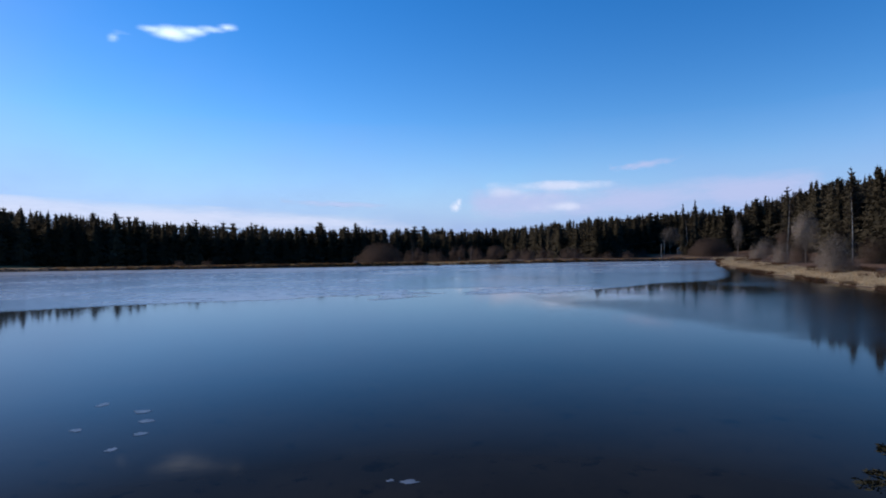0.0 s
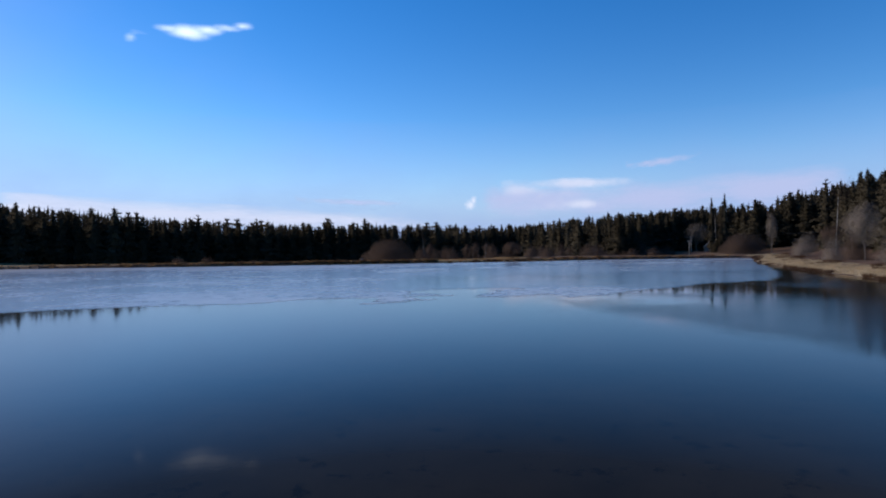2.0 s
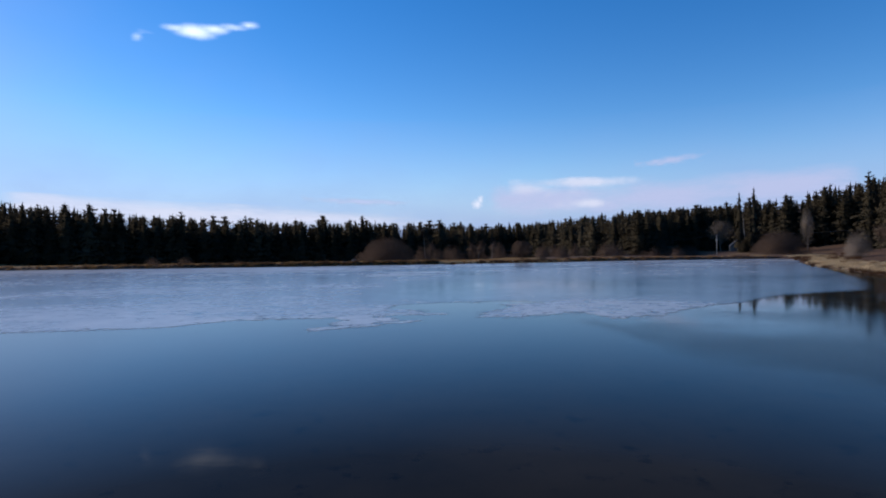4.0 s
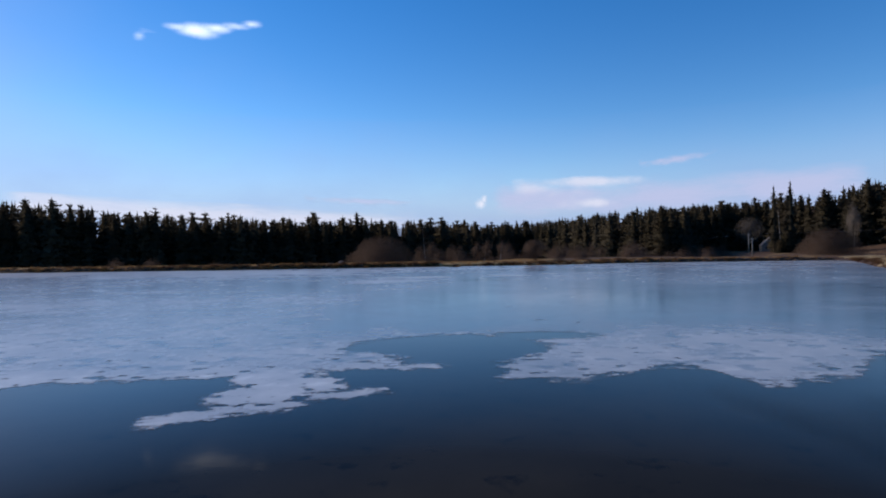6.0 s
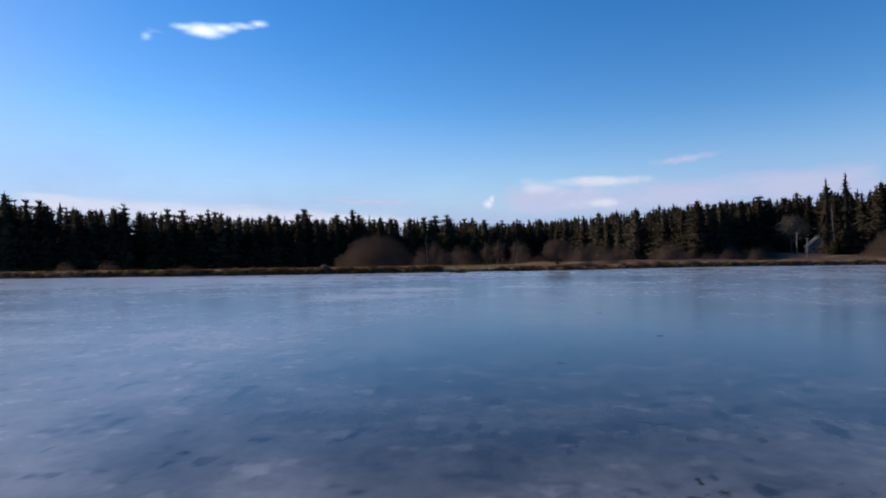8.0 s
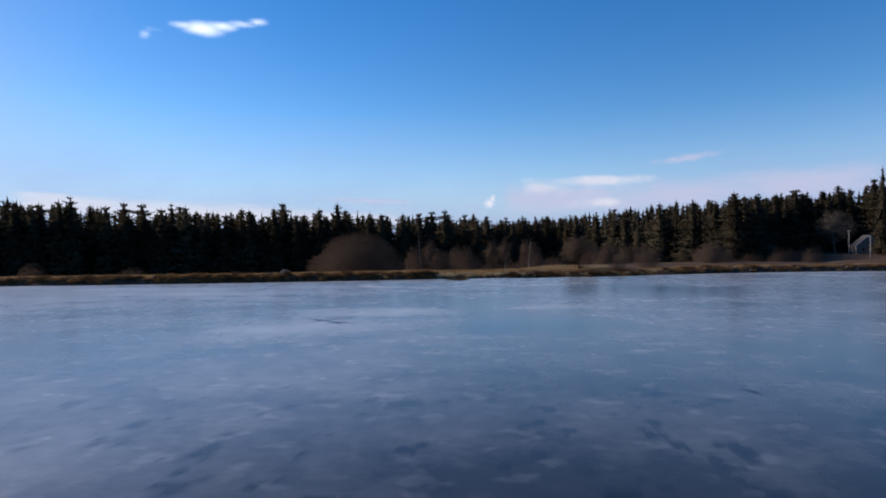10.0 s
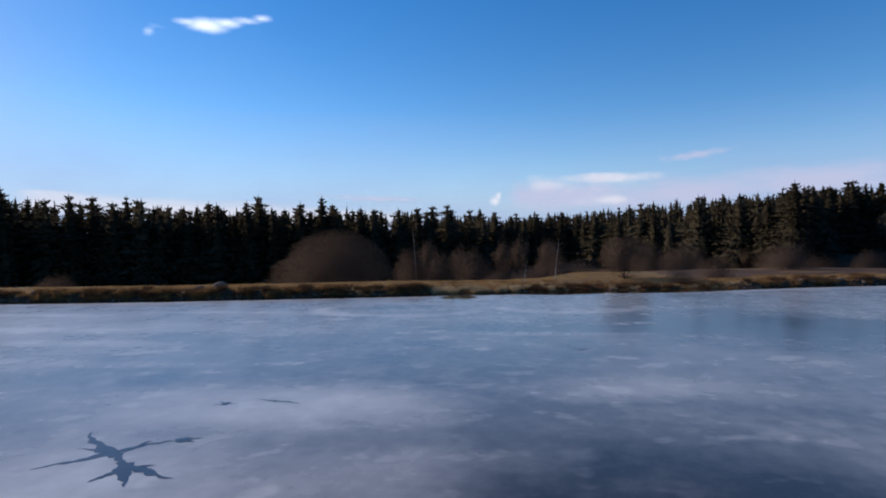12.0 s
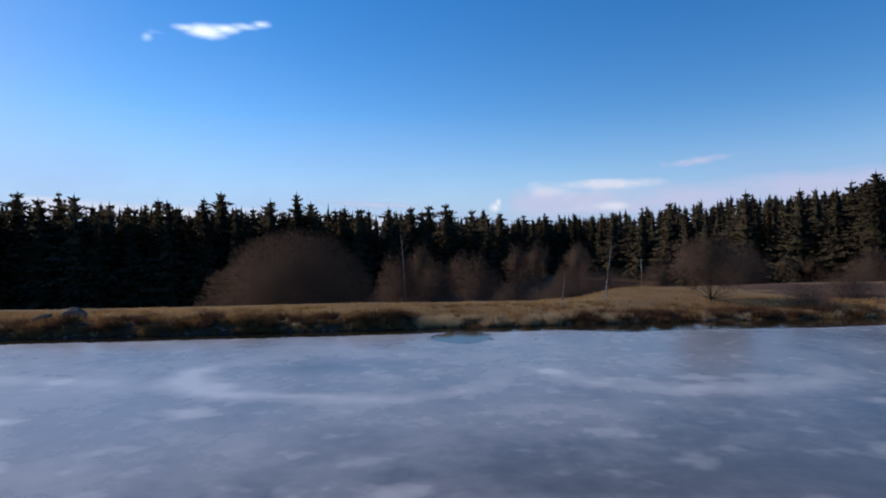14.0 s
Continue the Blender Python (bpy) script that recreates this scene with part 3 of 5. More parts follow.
def cloud(label, az, el, wide, tall, lobes, mat, lean=0.0, dist=4300.0):
    """A far glowing sheet for cloud and added sky tint, az degrees right of ahead and el up; lobes: (u, v, a, b,
    weight) within its sheet.
    """
    nu, nv = 64, 24
    us, vs = np.linspace(0, 1, nu), np.linspace(0, 1, nv)
    gu, gv = np.meshgrid(us, vs)
    body = np.zeros_like(gu)
    for u, v, a, b, k in lobes:
        body = np.maximum(body, k * np.clip(1 - np.hypot((gu - u) / a, (gv - v) / b), 0, 1))
    rim = np.minimum(np.minimum(gu, 1 - gu) * 12, np.minimum(gv, 1 - gv) * 6).clip(0, 1)
    body = np.where(rim < 1, body * rim - (1 - rim) * 0.6, body)
    a0 = np.radians(az + (gu - 0.5) * wide)
    e0 = np.radians(el + (gv - 0.5) * tall + (gu - 0.5) * lean)
    d = dist * (1 + 0.004 * np.sin(gu * 9) * np.sin(gv * 5))
    verts = np.stack([3 + d * np.sin(a0) * np.cos(e0), 95 + d * np.cos(a0) * np.cos(e0), 6.5 + d * np.sin(e0)], -1).reshape(-1, 3)
    j, i = np.meshgrid(np.arange(nv - 1), np.arange(nu - 1), indexing="ij")
    a = (j * nu + i).reshape(-1)
    me = mesh_of("cloud", verts.tolist(), np.stack([a, a + 1, a + nu + 1, a + nu], -1).tolist(), [mat], True)
    at = me.attributes.new("body", "FLOAT", "POINT")
    at.data.foreach_set("value", body.reshape(-1).astype(np.float32))
    uv = me.uv_layers.new(name="UVMap")
    loops = np.empty(len(me.loops), int)
    me.loops.foreach_get("vertex_index", loops)
    flat = np.stack([gu.reshape(-1)[loops], gv.reshape(-1)[loops]], -1)
    uv.data.foreach_set("uv", flat.reshape(-1).astype(np.float32))
    ob = tagged(new("cloud", me), label, "cloud", "clouds", "structure")
    ob.visible_shadow = False
    return ob


WHITE = cloud_material("bright_cloud", 3.0, (3.2, 1.3, 1), 0.58, 1.45, 0.92, (0.70, 0.82, 1.06), 1.5)
PUFF = cloud_material("small_cloud", 9.0, (2.5, 2.5, 1), 0.50, 1.2, 0.90, (0.80, 0.86, 1.0))
VEIL = cloud_material("thin_cloud_bank", 5.0, (6, 3.0, 1), 0.42, 1.05, 0.86, (0.51, 0.57, 0.82))
HAZE = cloud_material("low_haze_cloud", 13.0, (5, 2.0, 1), 0.40, 1.0, 0.80, (0.74, 0.78, 0.93))
cloud("small bright white elongated cloud high in the blue sky", -23.9, 18.8, 13, 4.4,
      [(0.46, 0.47, 0.21, 0.20, 1.0), (0.36, 0.50, 0.16, 0.12, 0.85), (0.61, 0.56, 0.17, 0.14, 0.85), (0.74, 0.63, 0.17, 0.12, 0.82), (0.84, 0.70, 0.12, 0.12, 0.80), (0.12, 0.25, 0.07, 0.15, 0.50), (0.20, 0.36, 0.14, 0.09, 0.42)], WHITE)
cloud("tiny white puff of cloud low above the treetops", 2.2, 3.85, 1.9, 2.0, [(0.45, 0.42, 0.36, 0.36, 0.75), (0.6, 0.62, 0.22, 0.3, 0.7)], PUFF)
cloud("pale lilac cloud bank low above the forest", 19.0, 4.1, 36, 5.4,
      [(0.22, 0.50, 0.24, 0.36, 0.66), (0.5, 0.46, 0.42, 0.36, 0.62), (0.80, 0.50, 0.32, 0.38, 0.62)], VEIL, 0.4)
# added glowing sheet that recolours the sky low along the horizon
HORIZON_TINT = cloud_material("horizon_tint", 21.0, (3, 0.8, 1), 0.48, 1.40, 0.94, (0.285, 0.415, 0.775))
cloud("added glowing sheet that tints the lower sky pale blue", 0.0, 5.0, 150, 20.0, [(0.5, 0.16, 6.0, 0.80, 1.0)], HORIZON_TINT, 0.0, 4500.0)
cloud("bright band of thin white cloud", 11.5, 4.5, 15, 4.4, [(0.57, 0.74, 0.42, 0.15, 0.56), (0.64, 0.73, 0.11, 0.13, 0.66), (0.61, 0.28, 0.15, 0.14, 0.58), (0.22, 0.58, 0.22, 0.18, 0.50)], HAZE)
cloud("long thin streak of pale cloud", -9.5, 4.05, 13, 1.2, [(0.5, 0.5, 0.45, 0.34, 0.50)], VEIL, -0.7)
# added glowing sheet, painting the sun's glare into the left of the sky
GLARE = cloud_material("sunward_glow", 31.0, (1.2, 0.8, 1), 0.62, 1.55, 0.60, (0.46, 0.51, 0.72))
cloud("added glowing sheet that pales the sky towards the sun", -45.0, 13.0, 80, 36.0, [(0.30, 0.30, 0.72, 1.1, 1.0)], GLARE, 0.0, 4600.0)
cloud("thin streak of pale cloud", 20.3, 7.2, 8, 1.4, [(0.45, 0.5, 0.40, 0.34, 0.55)], VEIL, 0.6)
cloud("hazy white cloud layer just above the forest", -20.0, 2.75, 42, 3.0,
      [(0.34, 0.46, 0.36, 0.44, 0.62), (0.64, 0.42, 0.36, 0.38, 0.55), (0.08, 0.46, 0.2, 0.45, 0.56)], HAZE, -1.7)


# ---- trees and bushes ----
def foliage_mesh(name, tris, soft, mat):
    """Loose sprays and twigs as one mesh; tris: n x 3 x 3 corners, soft: n x 3 directions in which each one is lit."""
    ng = np.cross(tris[:, 1] - tris[:, 0], tris[:, 2] - tris[:, 0])
    back = (ng * soft).sum(1) < 0
    tris[back] = tris[back][:, ::-1]
    me = mesh_of(name, tris.reshape(-1, 3).tolist(), np.arange(len(tris) * 3).reshape(-1, 3).tolist(), [mat], True)
    soft = soft / np.maximum(np.linalg.norm(soft, axis=1, keepdims=True), 1e-6)
    me.normals_split_custom_set_from_vertices(np.repeat(soft, 3, 0).tolist())
    return me


def sprays(rng, p, d, long, wide):
    """Tapering pieces of foliage that start at p and point along d."""
    d = d / np.maximum(np.linalg.norm(d, axis=1, keepdims=True), 1e-6)
    w = np.cross(d, rng.normal(0, 1, d.shape))
    w = w / np.maximum(np.linalg.norm(w, axis=1, keepdims=True), 1e-6) * np.asarray(wide)[:, None]
    return np.stack([p - w, p + w, p + d * np.asarray(long)[:, None]], 1)


def conifer_crown(rng, h, spread, whorls, arms, density, power, ragged, bare, head=0.0, size=1.0, skirts=10, loose=1.0):
    """Crown of a conifer: whorls of drooping arms hung with sprays of needles; head above 0 rounds its top off like a pine's."""
    ps, ds, ls = [], [], []
    z0 = h * bare
    for k in range(whorls):
        u = min(max((k + rng.uniform(-0.4, 0.4)) / whorls, 0), 1)
        z = z0 + (h * 0.975 - z0) * u ** 0.9
        cone = (1 - u) ** power
        dome = math.sqrt(max(1 - max((u - 0.62) / 0.38, 0) ** 2, 0))
        reach = spread * ((cone * (1 - head) + 0.55 * dome * head) * 0.97 + 0.004) * (0.8 if u < 0.12 else 1) * rng.uniform(1 - ragged, 1 + ragged)
        n = arms if u < 0.85 else max(5, arms - 2)
        turn = rng.uniform(0, 7)
        for a in range(n):
            if rng.uniform() < ragged * 0.7:
                continue
            ang = turn + 2 * math.pi * a / n + rng.uniform(-0.4, 0.4)
            long = reach * (rng.uniform(0.5, 1.3) if u < 0.7 else rng.uniform(0.6, 1.1))
            m = int(long * density + min(3 + 4.5 * u, 2 * density))
            t = rng.uniform(0.08, 1.0, m) ** 0.8
            c, s = math.cos(ang), math.sin(ang)
            droop = rng.uniform(0.10, 0.45) * (1 - 0.8 * u)
            aside = rng.normal(0, 1, m) * (0.07 + 0.13 * (1 - t)) * (long + 0.5) * loose
            zj = z + rng.uniform(-0.7, 0.5 if u < 0.85 else 0.0) * h * 0.9 / whorls
            x, y = c * long * t - s * aside, s * long * t + c * aside
            zz = zj - droop * long * t + (0.12 + 1.7 * max(u - 0.7, 0)) * long * t - np.abs(rng.normal(0, 0.16, m)) * (1.2 - u) * 2 * loose
            ps.append(np.stack([x, y, zz], -1))
            hang = rng.uniform(-0.9, 0.25, m) * (1 - 0.6 * u) + 1.9 * u ** 4
            side = np.sign(aside) * rng.uniform(0.1, 0.9, m)
            ds.append(np.stack([c - s * side, s + c * side, hang], -1))
            ls.append(rng.uniform(0.55, 1.15, m) * (0.42 + 0.58 * (1 - u)) * size)
    ps, ds, ls = np.vstack(ps), np.vstack(ds), np.concatenate(ls)
    tris = [sprays(rng, ps, ds, ls, ls * rng.uniform(0.17, 0.34, len(ls)))]
    # inner skirts of shaded needles, which close the crown
    for k in range(skirts):
        u = k / skirts
        z = z0 + (h * 0.93 - z0) * u
        reach = spread * ((1 - u) ** power * 0.80 + 0.02)
        peak = np.array([rng.uniform(-0.2, 0.2), rng.uniform(-0.2, 0.2), z + (h * 0.9 - z0) / skirts * 1.5])
        ang = np.arange(14) * math.pi / 7 + rng.uniform(-0.2, 0.2, 14)
        r = reach * np.where(np.arange(14) % 2, 0.80, 0.42) * rng.uniform(0.75, 1.2, 14)
        rim = np.stack([r * np.cos(ang), r * np.sin(ang), z - reach * rng.uniform(0.0, 0.35, 14)], -1)
        tris.append(np.stack([np.repeat(peak[None], 14, 0), rim, np.roll(rim, -1, 0)], 1))
    # the leading shoot
    ang = np.arange(6) * 1.26
    foot = np.stack([0.10 * np.cos(ang), 0.10 * np.sin(ang), np.full(6, h * 0.95)], -1)
    tris.append(np.stack([foot, np.roll(foot, 2, 0), np.repeat(np.array([[0, 0, h]]), 6, 0)], 1))
    tris = np.vstack(tris)
    mid = tris.mean(1)
    out = np.stack([mid[:, 0], mid[:, 1], np.full(len(mid), 0.95) * (0.6 + np.hypot(mid[:, 0], mid[:, 1]))], -1)
    return tris, out / np.linalg.norm(out, axis=1, keepdims=True) + rng.normal(0, 0.14, out.shape)


def make_spruce(seed, h, spread, whorls, arms, density, power=0.8, ragged=0.2, bare=0.06, head=0.0, size=1.3, skirts=12, needles=M_SPRUCE, loose=1.0):
    rng = np.random.RandomState(seed)
    tv, tf = [], []
    for k in range(6):
        z, r = h * k / 5.0, 0.2 * (h / 24) * (1 - k / 5.05) + 0.01
        tv += [(r * math.cos(a * math.pi / 3), r * math.sin(a * math.pi / 3), z) for a in range(6)]
    for k in range(5):
        tf += [(k * 6 + a, k * 6 + (a + 1) % 6, k * 6 + 6 + (a + 1) % 6, k * 6 + 6 + a) for a in range(6)]
    tris, out = conifer_crown(rng, h, spread, whorls, arms, density, power, ragged, bare, head, size, skirts, loose)
    root = new("spruce_tree")
    part("trunk", mesh_of("trunk", tv, tf, [M_BARK], True), root)
    part("crown", foliage_mesh("crown", tris, out, needles), root)
    return tagged(root, "tall dark green spruce at the edge of the forest", "spruce tree", "spruces at the forest edge")


def top_of_wood(x, y):
    """How high the treetops reach, by place."""
    front = np.interp(x, [-230, -175, -130, -98, -60, -20, 20, 60, 85, 92, 100, 110, 134, 150, 160, 184, 230, 300], [31.5, 26, 22, 19.9, 19.6, 18.9, 17.9, 19.0, 19.5, 20.0, 21.2, 22.6, 24.6, 26.0, 26.5, 31.0, 40, 46])
    return front


def wood_edge(x):
    """How far ahead the front row of the forest stands."""
    return np.interp(x, [-260, -175, -130, -98, -60, -30, 0, 22, 40, 58, 70, 85, 92, 100, 108, 116, 150, 160, 184, 240], [240, 263, 286, 303, 312, 332, 350, 395, 415, 390, 325, 303, 306, 320, 336, 347, 352, 312, 300, 292])


TREE_RNG = random.Random(11)
SPRUCES = [make_spruce(100 + k, 24, spread, n, arms, density, power, ragged, bare, head) for k, (spread, n, arms, density, power, ragged, bare, head) in enumerate((
    (5.4, 34, 8, 4.0, 0.80, 0.24, 0.05, 0.0), (5.8, 31, 8, 3.9, 0.70, 0.34, 0.08, 0.0), (4.4, 34, 7, 4.6, 0.86, 0.26, 0.04, 0.0), (6.0, 32, 8, 3.9, 0.76, 0.30, 0.05, 0.0),
    (5.2, 28, 8, 4.4, 0.66, 0.42, 0.12, 0.22), (5.0, 29, 7, 4.4, 0.72, 0.40, 0.06, 0.10)))]
SPRUCE_LABELS = ["tall dark green spruce at the edge of the forest", "broad dark spruce with drooping branches", "slender dark spruce with a pointed top",
                 "wide old spruce with heavy hanging branches", "dark conifer with a ragged rounded top", "dark green spruce with a thin ragged crown"]
used = set()


def place_spruce(x, y, top, rng, kind=None, wide=1.0, label=None):
    g = float(ground_height(x, y)) - 0.15
    k = rng.randrange(len(SPRUCES)) if kind is None else kind
    h = max(top - g, 5.0)
    s = h / 24.0
    m = Matrix.LocRotScale((x, y, g), Euler((rng.uniform(-0.02, 0.02), rng.uniform(-0.02, 0.02), rng.uniform(0, 6.28))), (s * wide * rng.uniform(0.85, 1.15), s * wide * rng.uniform(0.85, 1.15), s))
    if k not in used:
        used.add(k)
        ob = SPRUCES[k]
        ob.matrix_basis = m
    else:
        src = SPRUCES[k]
        keep = src.scale.copy()
        src.scale = (1, 1, 1)
        ob = copy_thing(src, m)
        src.scale = keep
    ob["label"] = label or SPRUCE_LABELS[k]
    return ob


# front rows of the forest beyond the dam
x = -205.0
while x < 215:
    for row in range(3):
        px = x + TREE_RNG.uniform(-1.6, 1.6)
        py = float(wood_edge(px)) + row * 5.5 + TREE_RNG.uniform(-2.5, 2.5)
        place_spruce(px, py, float(top_of_wood(px, py)) + TREE_RNG.triangular(-5.5, 2.4, -1.2), TREE_RNG, TREE_RNG.choice((0, 1, 1, 2, 3, 4, 4, 5)), 1.2)
    x += TREE_RNG.uniform(4.6, 6.6)
for k in range(26):        # the wood closes behind the clearing with the house
    px = 97 + 2.4 * k + TREE_RNG.uniform(-1, 1)
    py = float(wood_edge(px)) + TREE_RNG.uniform(1, 16)
    place_spruce(px, py, float(top_of_wood(px, py)) + TREE_RNG.triangular(-4.5, 0.5, -2.0), TREE_RNG, TREE_RNG.choice((0, 1, 3, 5)))
for k in range(12):
    place_spruce(144 + 2.6 * k + TREE_RNG.uniform(-1, 1), 358 + TREE_RNG.uniform(-5, 9), 26.2 + 0.25 * k + TREE_RNG.triangular(-3.0, 0.5, -1.0), TREE_RNG, TREE_RNG.choice((0, 1, 3, 5)))
# the pair that stands above the others
twin = make_spruce(140, 29.5, 3.7, 26, 7, 6.0, 0.66, 0.30, 0.12, 0.0, 0.85, 8)
twin["label"] = "tall twin spruce standing above the forest"
g = float(ground_height(134.8, 301)) - 0.2
twin.matrix_basis = Matrix.LocRotScale((134.8, 301, g), None, (1, 1, (29.6 - g) / 29.5))
g = float(ground_height(129.4, 303)) - 0.2
copy_thing(twin, Matrix.LocRotScale((129.4, 303, g), Euler((0, 0, 2.0)), (0.9, 0.9, (28.0 - g) / (29.6 - g))))
place_spruce(84, 299, 20.8, TREE_RNG, 3, 1.1)
# hillside on the right of the lake
y = 62.0
while y < 285:
    for row in range(2):
        py = y + TREE_RNG.uniform(-2, 2)
        px = float(np.interp(py, [60, 110, 150, 200, 240, 285], [92, 100, 112, 132, 158, 172])) + row * 7 + TREE_RNG.uniform(-3, 3)
        place_spruce(px, py, float(np.interp(py, [60, 110, 150, 200, 285], [25, 25, 25.5, 27, 31])) + TREE_RNG.triangular(-4, 3, 0) + row * 0.7, TREE_RNG, TREE_RNG.choice((0, 2, 5, 3)), 0.85)
    y += TREE_RNG.uniform(4.5, 6.5)


def deep_wood(name, label, spots, whorls=12, arms=6):
    """The uncounted trees behind the front rows, in one mesh."""
    rng = np.random.RandomState(5)
    shapes = [conifer_crown(rng, 24, s, whorls, arms, 1.3, p, 0.35, 0.06, hd, 2.5, 8) for s, p, hd in ((5.0, 0.78, 0.0), (5.6, 0.70, 0.0), (5.2, 0.68, 0.2), (4.6, 0.82, 0.0))]
    all_tris, all_out = [], []
    for px, py, top in spots:
        g = float(ground_height(px, py))
        s = max(top - g, 6) / 24.0
        tris, out = shapes[rng.randint(4)]
        a = rng.uniform(0, 6.28)
        rot = np.array([[math.cos(a), -math.sin(a), 0], [math.sin(a), math.cos(a), 0], [0, 0, 1]])
        all_tris.append(tris @ rot.T * s + np.array([px, py, g]))
        all_out.append(out @ rot.T)
    me = foliage_mesh(name, np.vstack(all_tris), np.vstack(all_out), M_FAR_WOOD)
    return tagged(new(name, me), label, "forest", kind="stuff")


spots = []
x = -260.0
while x < 300:
    for row in range(2, 9):
        px = x + TREE_RNG.uniform(-3, 3)
        py = float(wood_edge(px)) + row * 7 + TREE_RNG.uniform(-3, 3)
        spots.append((px, py, float(top_of_wood(px, py)) + 0.030 * (py - float(wood_edge(px))) - 1.3 + TREE_RNG.triangular(-5, 1.0, -1)))
    x += 6.4
for k in range(240):
    px, py = TREE_RNG.uniform(-20, 190), TREE_RNG.uniform(425, 475)
    spots.append((px, py, float(np.interp(px, [-20, 30, 70, 110, 190], [18, 19, 21.5, 25.5, 30])) + TREE_RNG.triangular(-5, 2.5, -1)))
y = 40.0
while y < 290:
    for row in range(2, 9):
        py = y + TREE_RNG.uniform(-3, 3)
        px = float(np.interp(py, [60, 110, 150, 200, 240, 285], [92, 100, 112, 132, 158, 172])) + row * 7 + TREE_RNG.uniform(-3, 3)
        spots.append((px, py, 26.0 + 0.085 * (px - 110) + TREE_RNG.triangular(-5, 2.5, -1)))
    y += 6.5
deep_wood("spruce_forest", "dense dark spruce forest behind the front trees", spots)
ring = []
for k in range(420):
    a = TREE_RNG.uniform(0.55 * math.pi, 1.95 * math.pi)
    d = TREE_RNG.uniform(0, 60)
    px, py = -30 + (235 + d) * math.sin(a), 95 + (190 + d) * math.cos(a)
    if px > 85 and py > 50 or py > 225 or (px > 60 and py > 60):
        continue
    ring.append((px, py, float(ground_height(px, py)) + TREE_RNG.uniform(16, 24)))
deep_wood("shore_forest", "dark spruce forest round the near shore of the lake", ring, 6, 5)


def tube(vs, fs, a, b, ra, rb, sides=3):
    d = (b - a).normalized()
    u = d.orthogonal().normalized()
    w = d.cross(u)
    i = len(vs)
    for p, r in ((a, ra), (b, rb)):
        for k in range(sides):
            t = 2 * math.pi * k / sides
            vs.append(p + (u * math.cos(t) + w * math.sin(t)) * r)
    for k in range(sides):
        fs.append((i + k, i + (k + 1) % sides, i + sides + (k + 1) % sides, i + sides + k))


def bent(rng, vs, fs, start, way, long, r, steps, rise, sides=3, sway=0.16):
    """A stem that bends upwards on its way; returns its points."""
    pts, p, d = [start], start, way.normalized()
    for k in range(steps):
        d = (d + Vector((rng.uniform(-sway, sway), rng.uniform(-sway, sway), rise + rng.uniform(-0.1, 0.1)))).normalized()
        q = p + d * (long / steps)
        tube(vs, fs, p, q, r * (1 - k / (steps + 0.6)), r * (1 - (k + 1) / (steps + 0.6)), sides)
        pts.append(q)
        p = q
    return pts


def make_bush(rng, name, h, wide, stems, mat, label, category, twigs, lift=0.0, thick=0.014, reach=0.06, lump=0.10):
    """A leafless bush: a fan of stems inside a haze of fine twigs that fills a lumpy dome; lift raises the crown on a trunk."""
    sv, sf = [], []
    core = Vector((0, 0, h * lift * 0.75))
    if lift:
        bent(rng, sv, sf, Vector((0, 0, -0.1)), Vector((rng.uniform(-0.1, 0.1), rng.uniform(-0.1, 0.1), 1)), h * 0.80, 0.012 * h, 6, 0.03, 6, 0.10)
    for k in range(stems):
        ang = rng.uniform(0, 2 * math.pi)
        tilt = math.acos(1 - rng.uniform(0, 1) * 0.86)
        way = Vector((math.sin(tilt) * math.cos(ang), math.sin(tilt) * math.sin(ang), math.cos(tilt)))
        long = 0.86 / math.sqrt((way.x ** 2 + way.y ** 2) / (wide * 0.5) ** 2 + way.z ** 2 / (h * (1 - 0.75 * lift)) ** 2) * rng.uniform(0.8, 1.0)
        base = core * rng.uniform(0.7, 1.25) if lift else Vector((rng.uniform(-0.14, 0.14) * wide, rng.uniform(-0.14, 0.14) * wide, -0.1))
        bent(rng, sv, sf, base, way, long * 0.85, 0.028, 5, 0.02)
    nr = np.random.RandomState(rng.randrange(10 ** 6))
    ang, up = nr.uniform(0, 2 * np.pi, twigs), nr.uniform(-0.9 if lift else 0.0, 1.0, twigs)
    flat = np.sqrt(1 - up * up)
    out = np.stack([flat * np.cos(ang), flat * np.sin(ang), up], -1)
    seed = nr.uniform(0, 50)
    bumps = 1 - lump + lump * 1.6 * fbm(ang * 1.3 + seed, up * 4.0 + seed, 3) * np.minimum(1, np.minimum(ang, 2 * np.pi - ang) * 2)
    r = nr.uniform(0.10, 1.0, twigs) ** 0.55 * bumps
    tall = h * (1 - lift * 0.5) * 0.5 if lift else h * 0.95
    p = np.stack([out[:, 0] * wide * 0.5 * r, out[:, 1] * wide * 0.5 * r, out[:, 2] * tall * r + (h - tall if lift else 0)], -1)
    d = out * 1.1 + nr.normal(0, 0.55, out.shape) + np.array([0, 0, 0.35])
    tris = sprays(nr, p, d, h * reach * nr.uniform(0.5, 1.4, twigs) * (1.15 - 0.45 * r), thick * nr.uniform(0.6, 1.3, twigs))
    root = new(name)
    part("branchwork", mesh_of("branchwork", sv, sf, [mat]), root)
    part("crown", foliage_mesh("crown", tris, out + np.array([0, 0, 0.3]) + nr.normal(0, 0.25, out.shape), mat), root)
    return tagged(root, label, category)


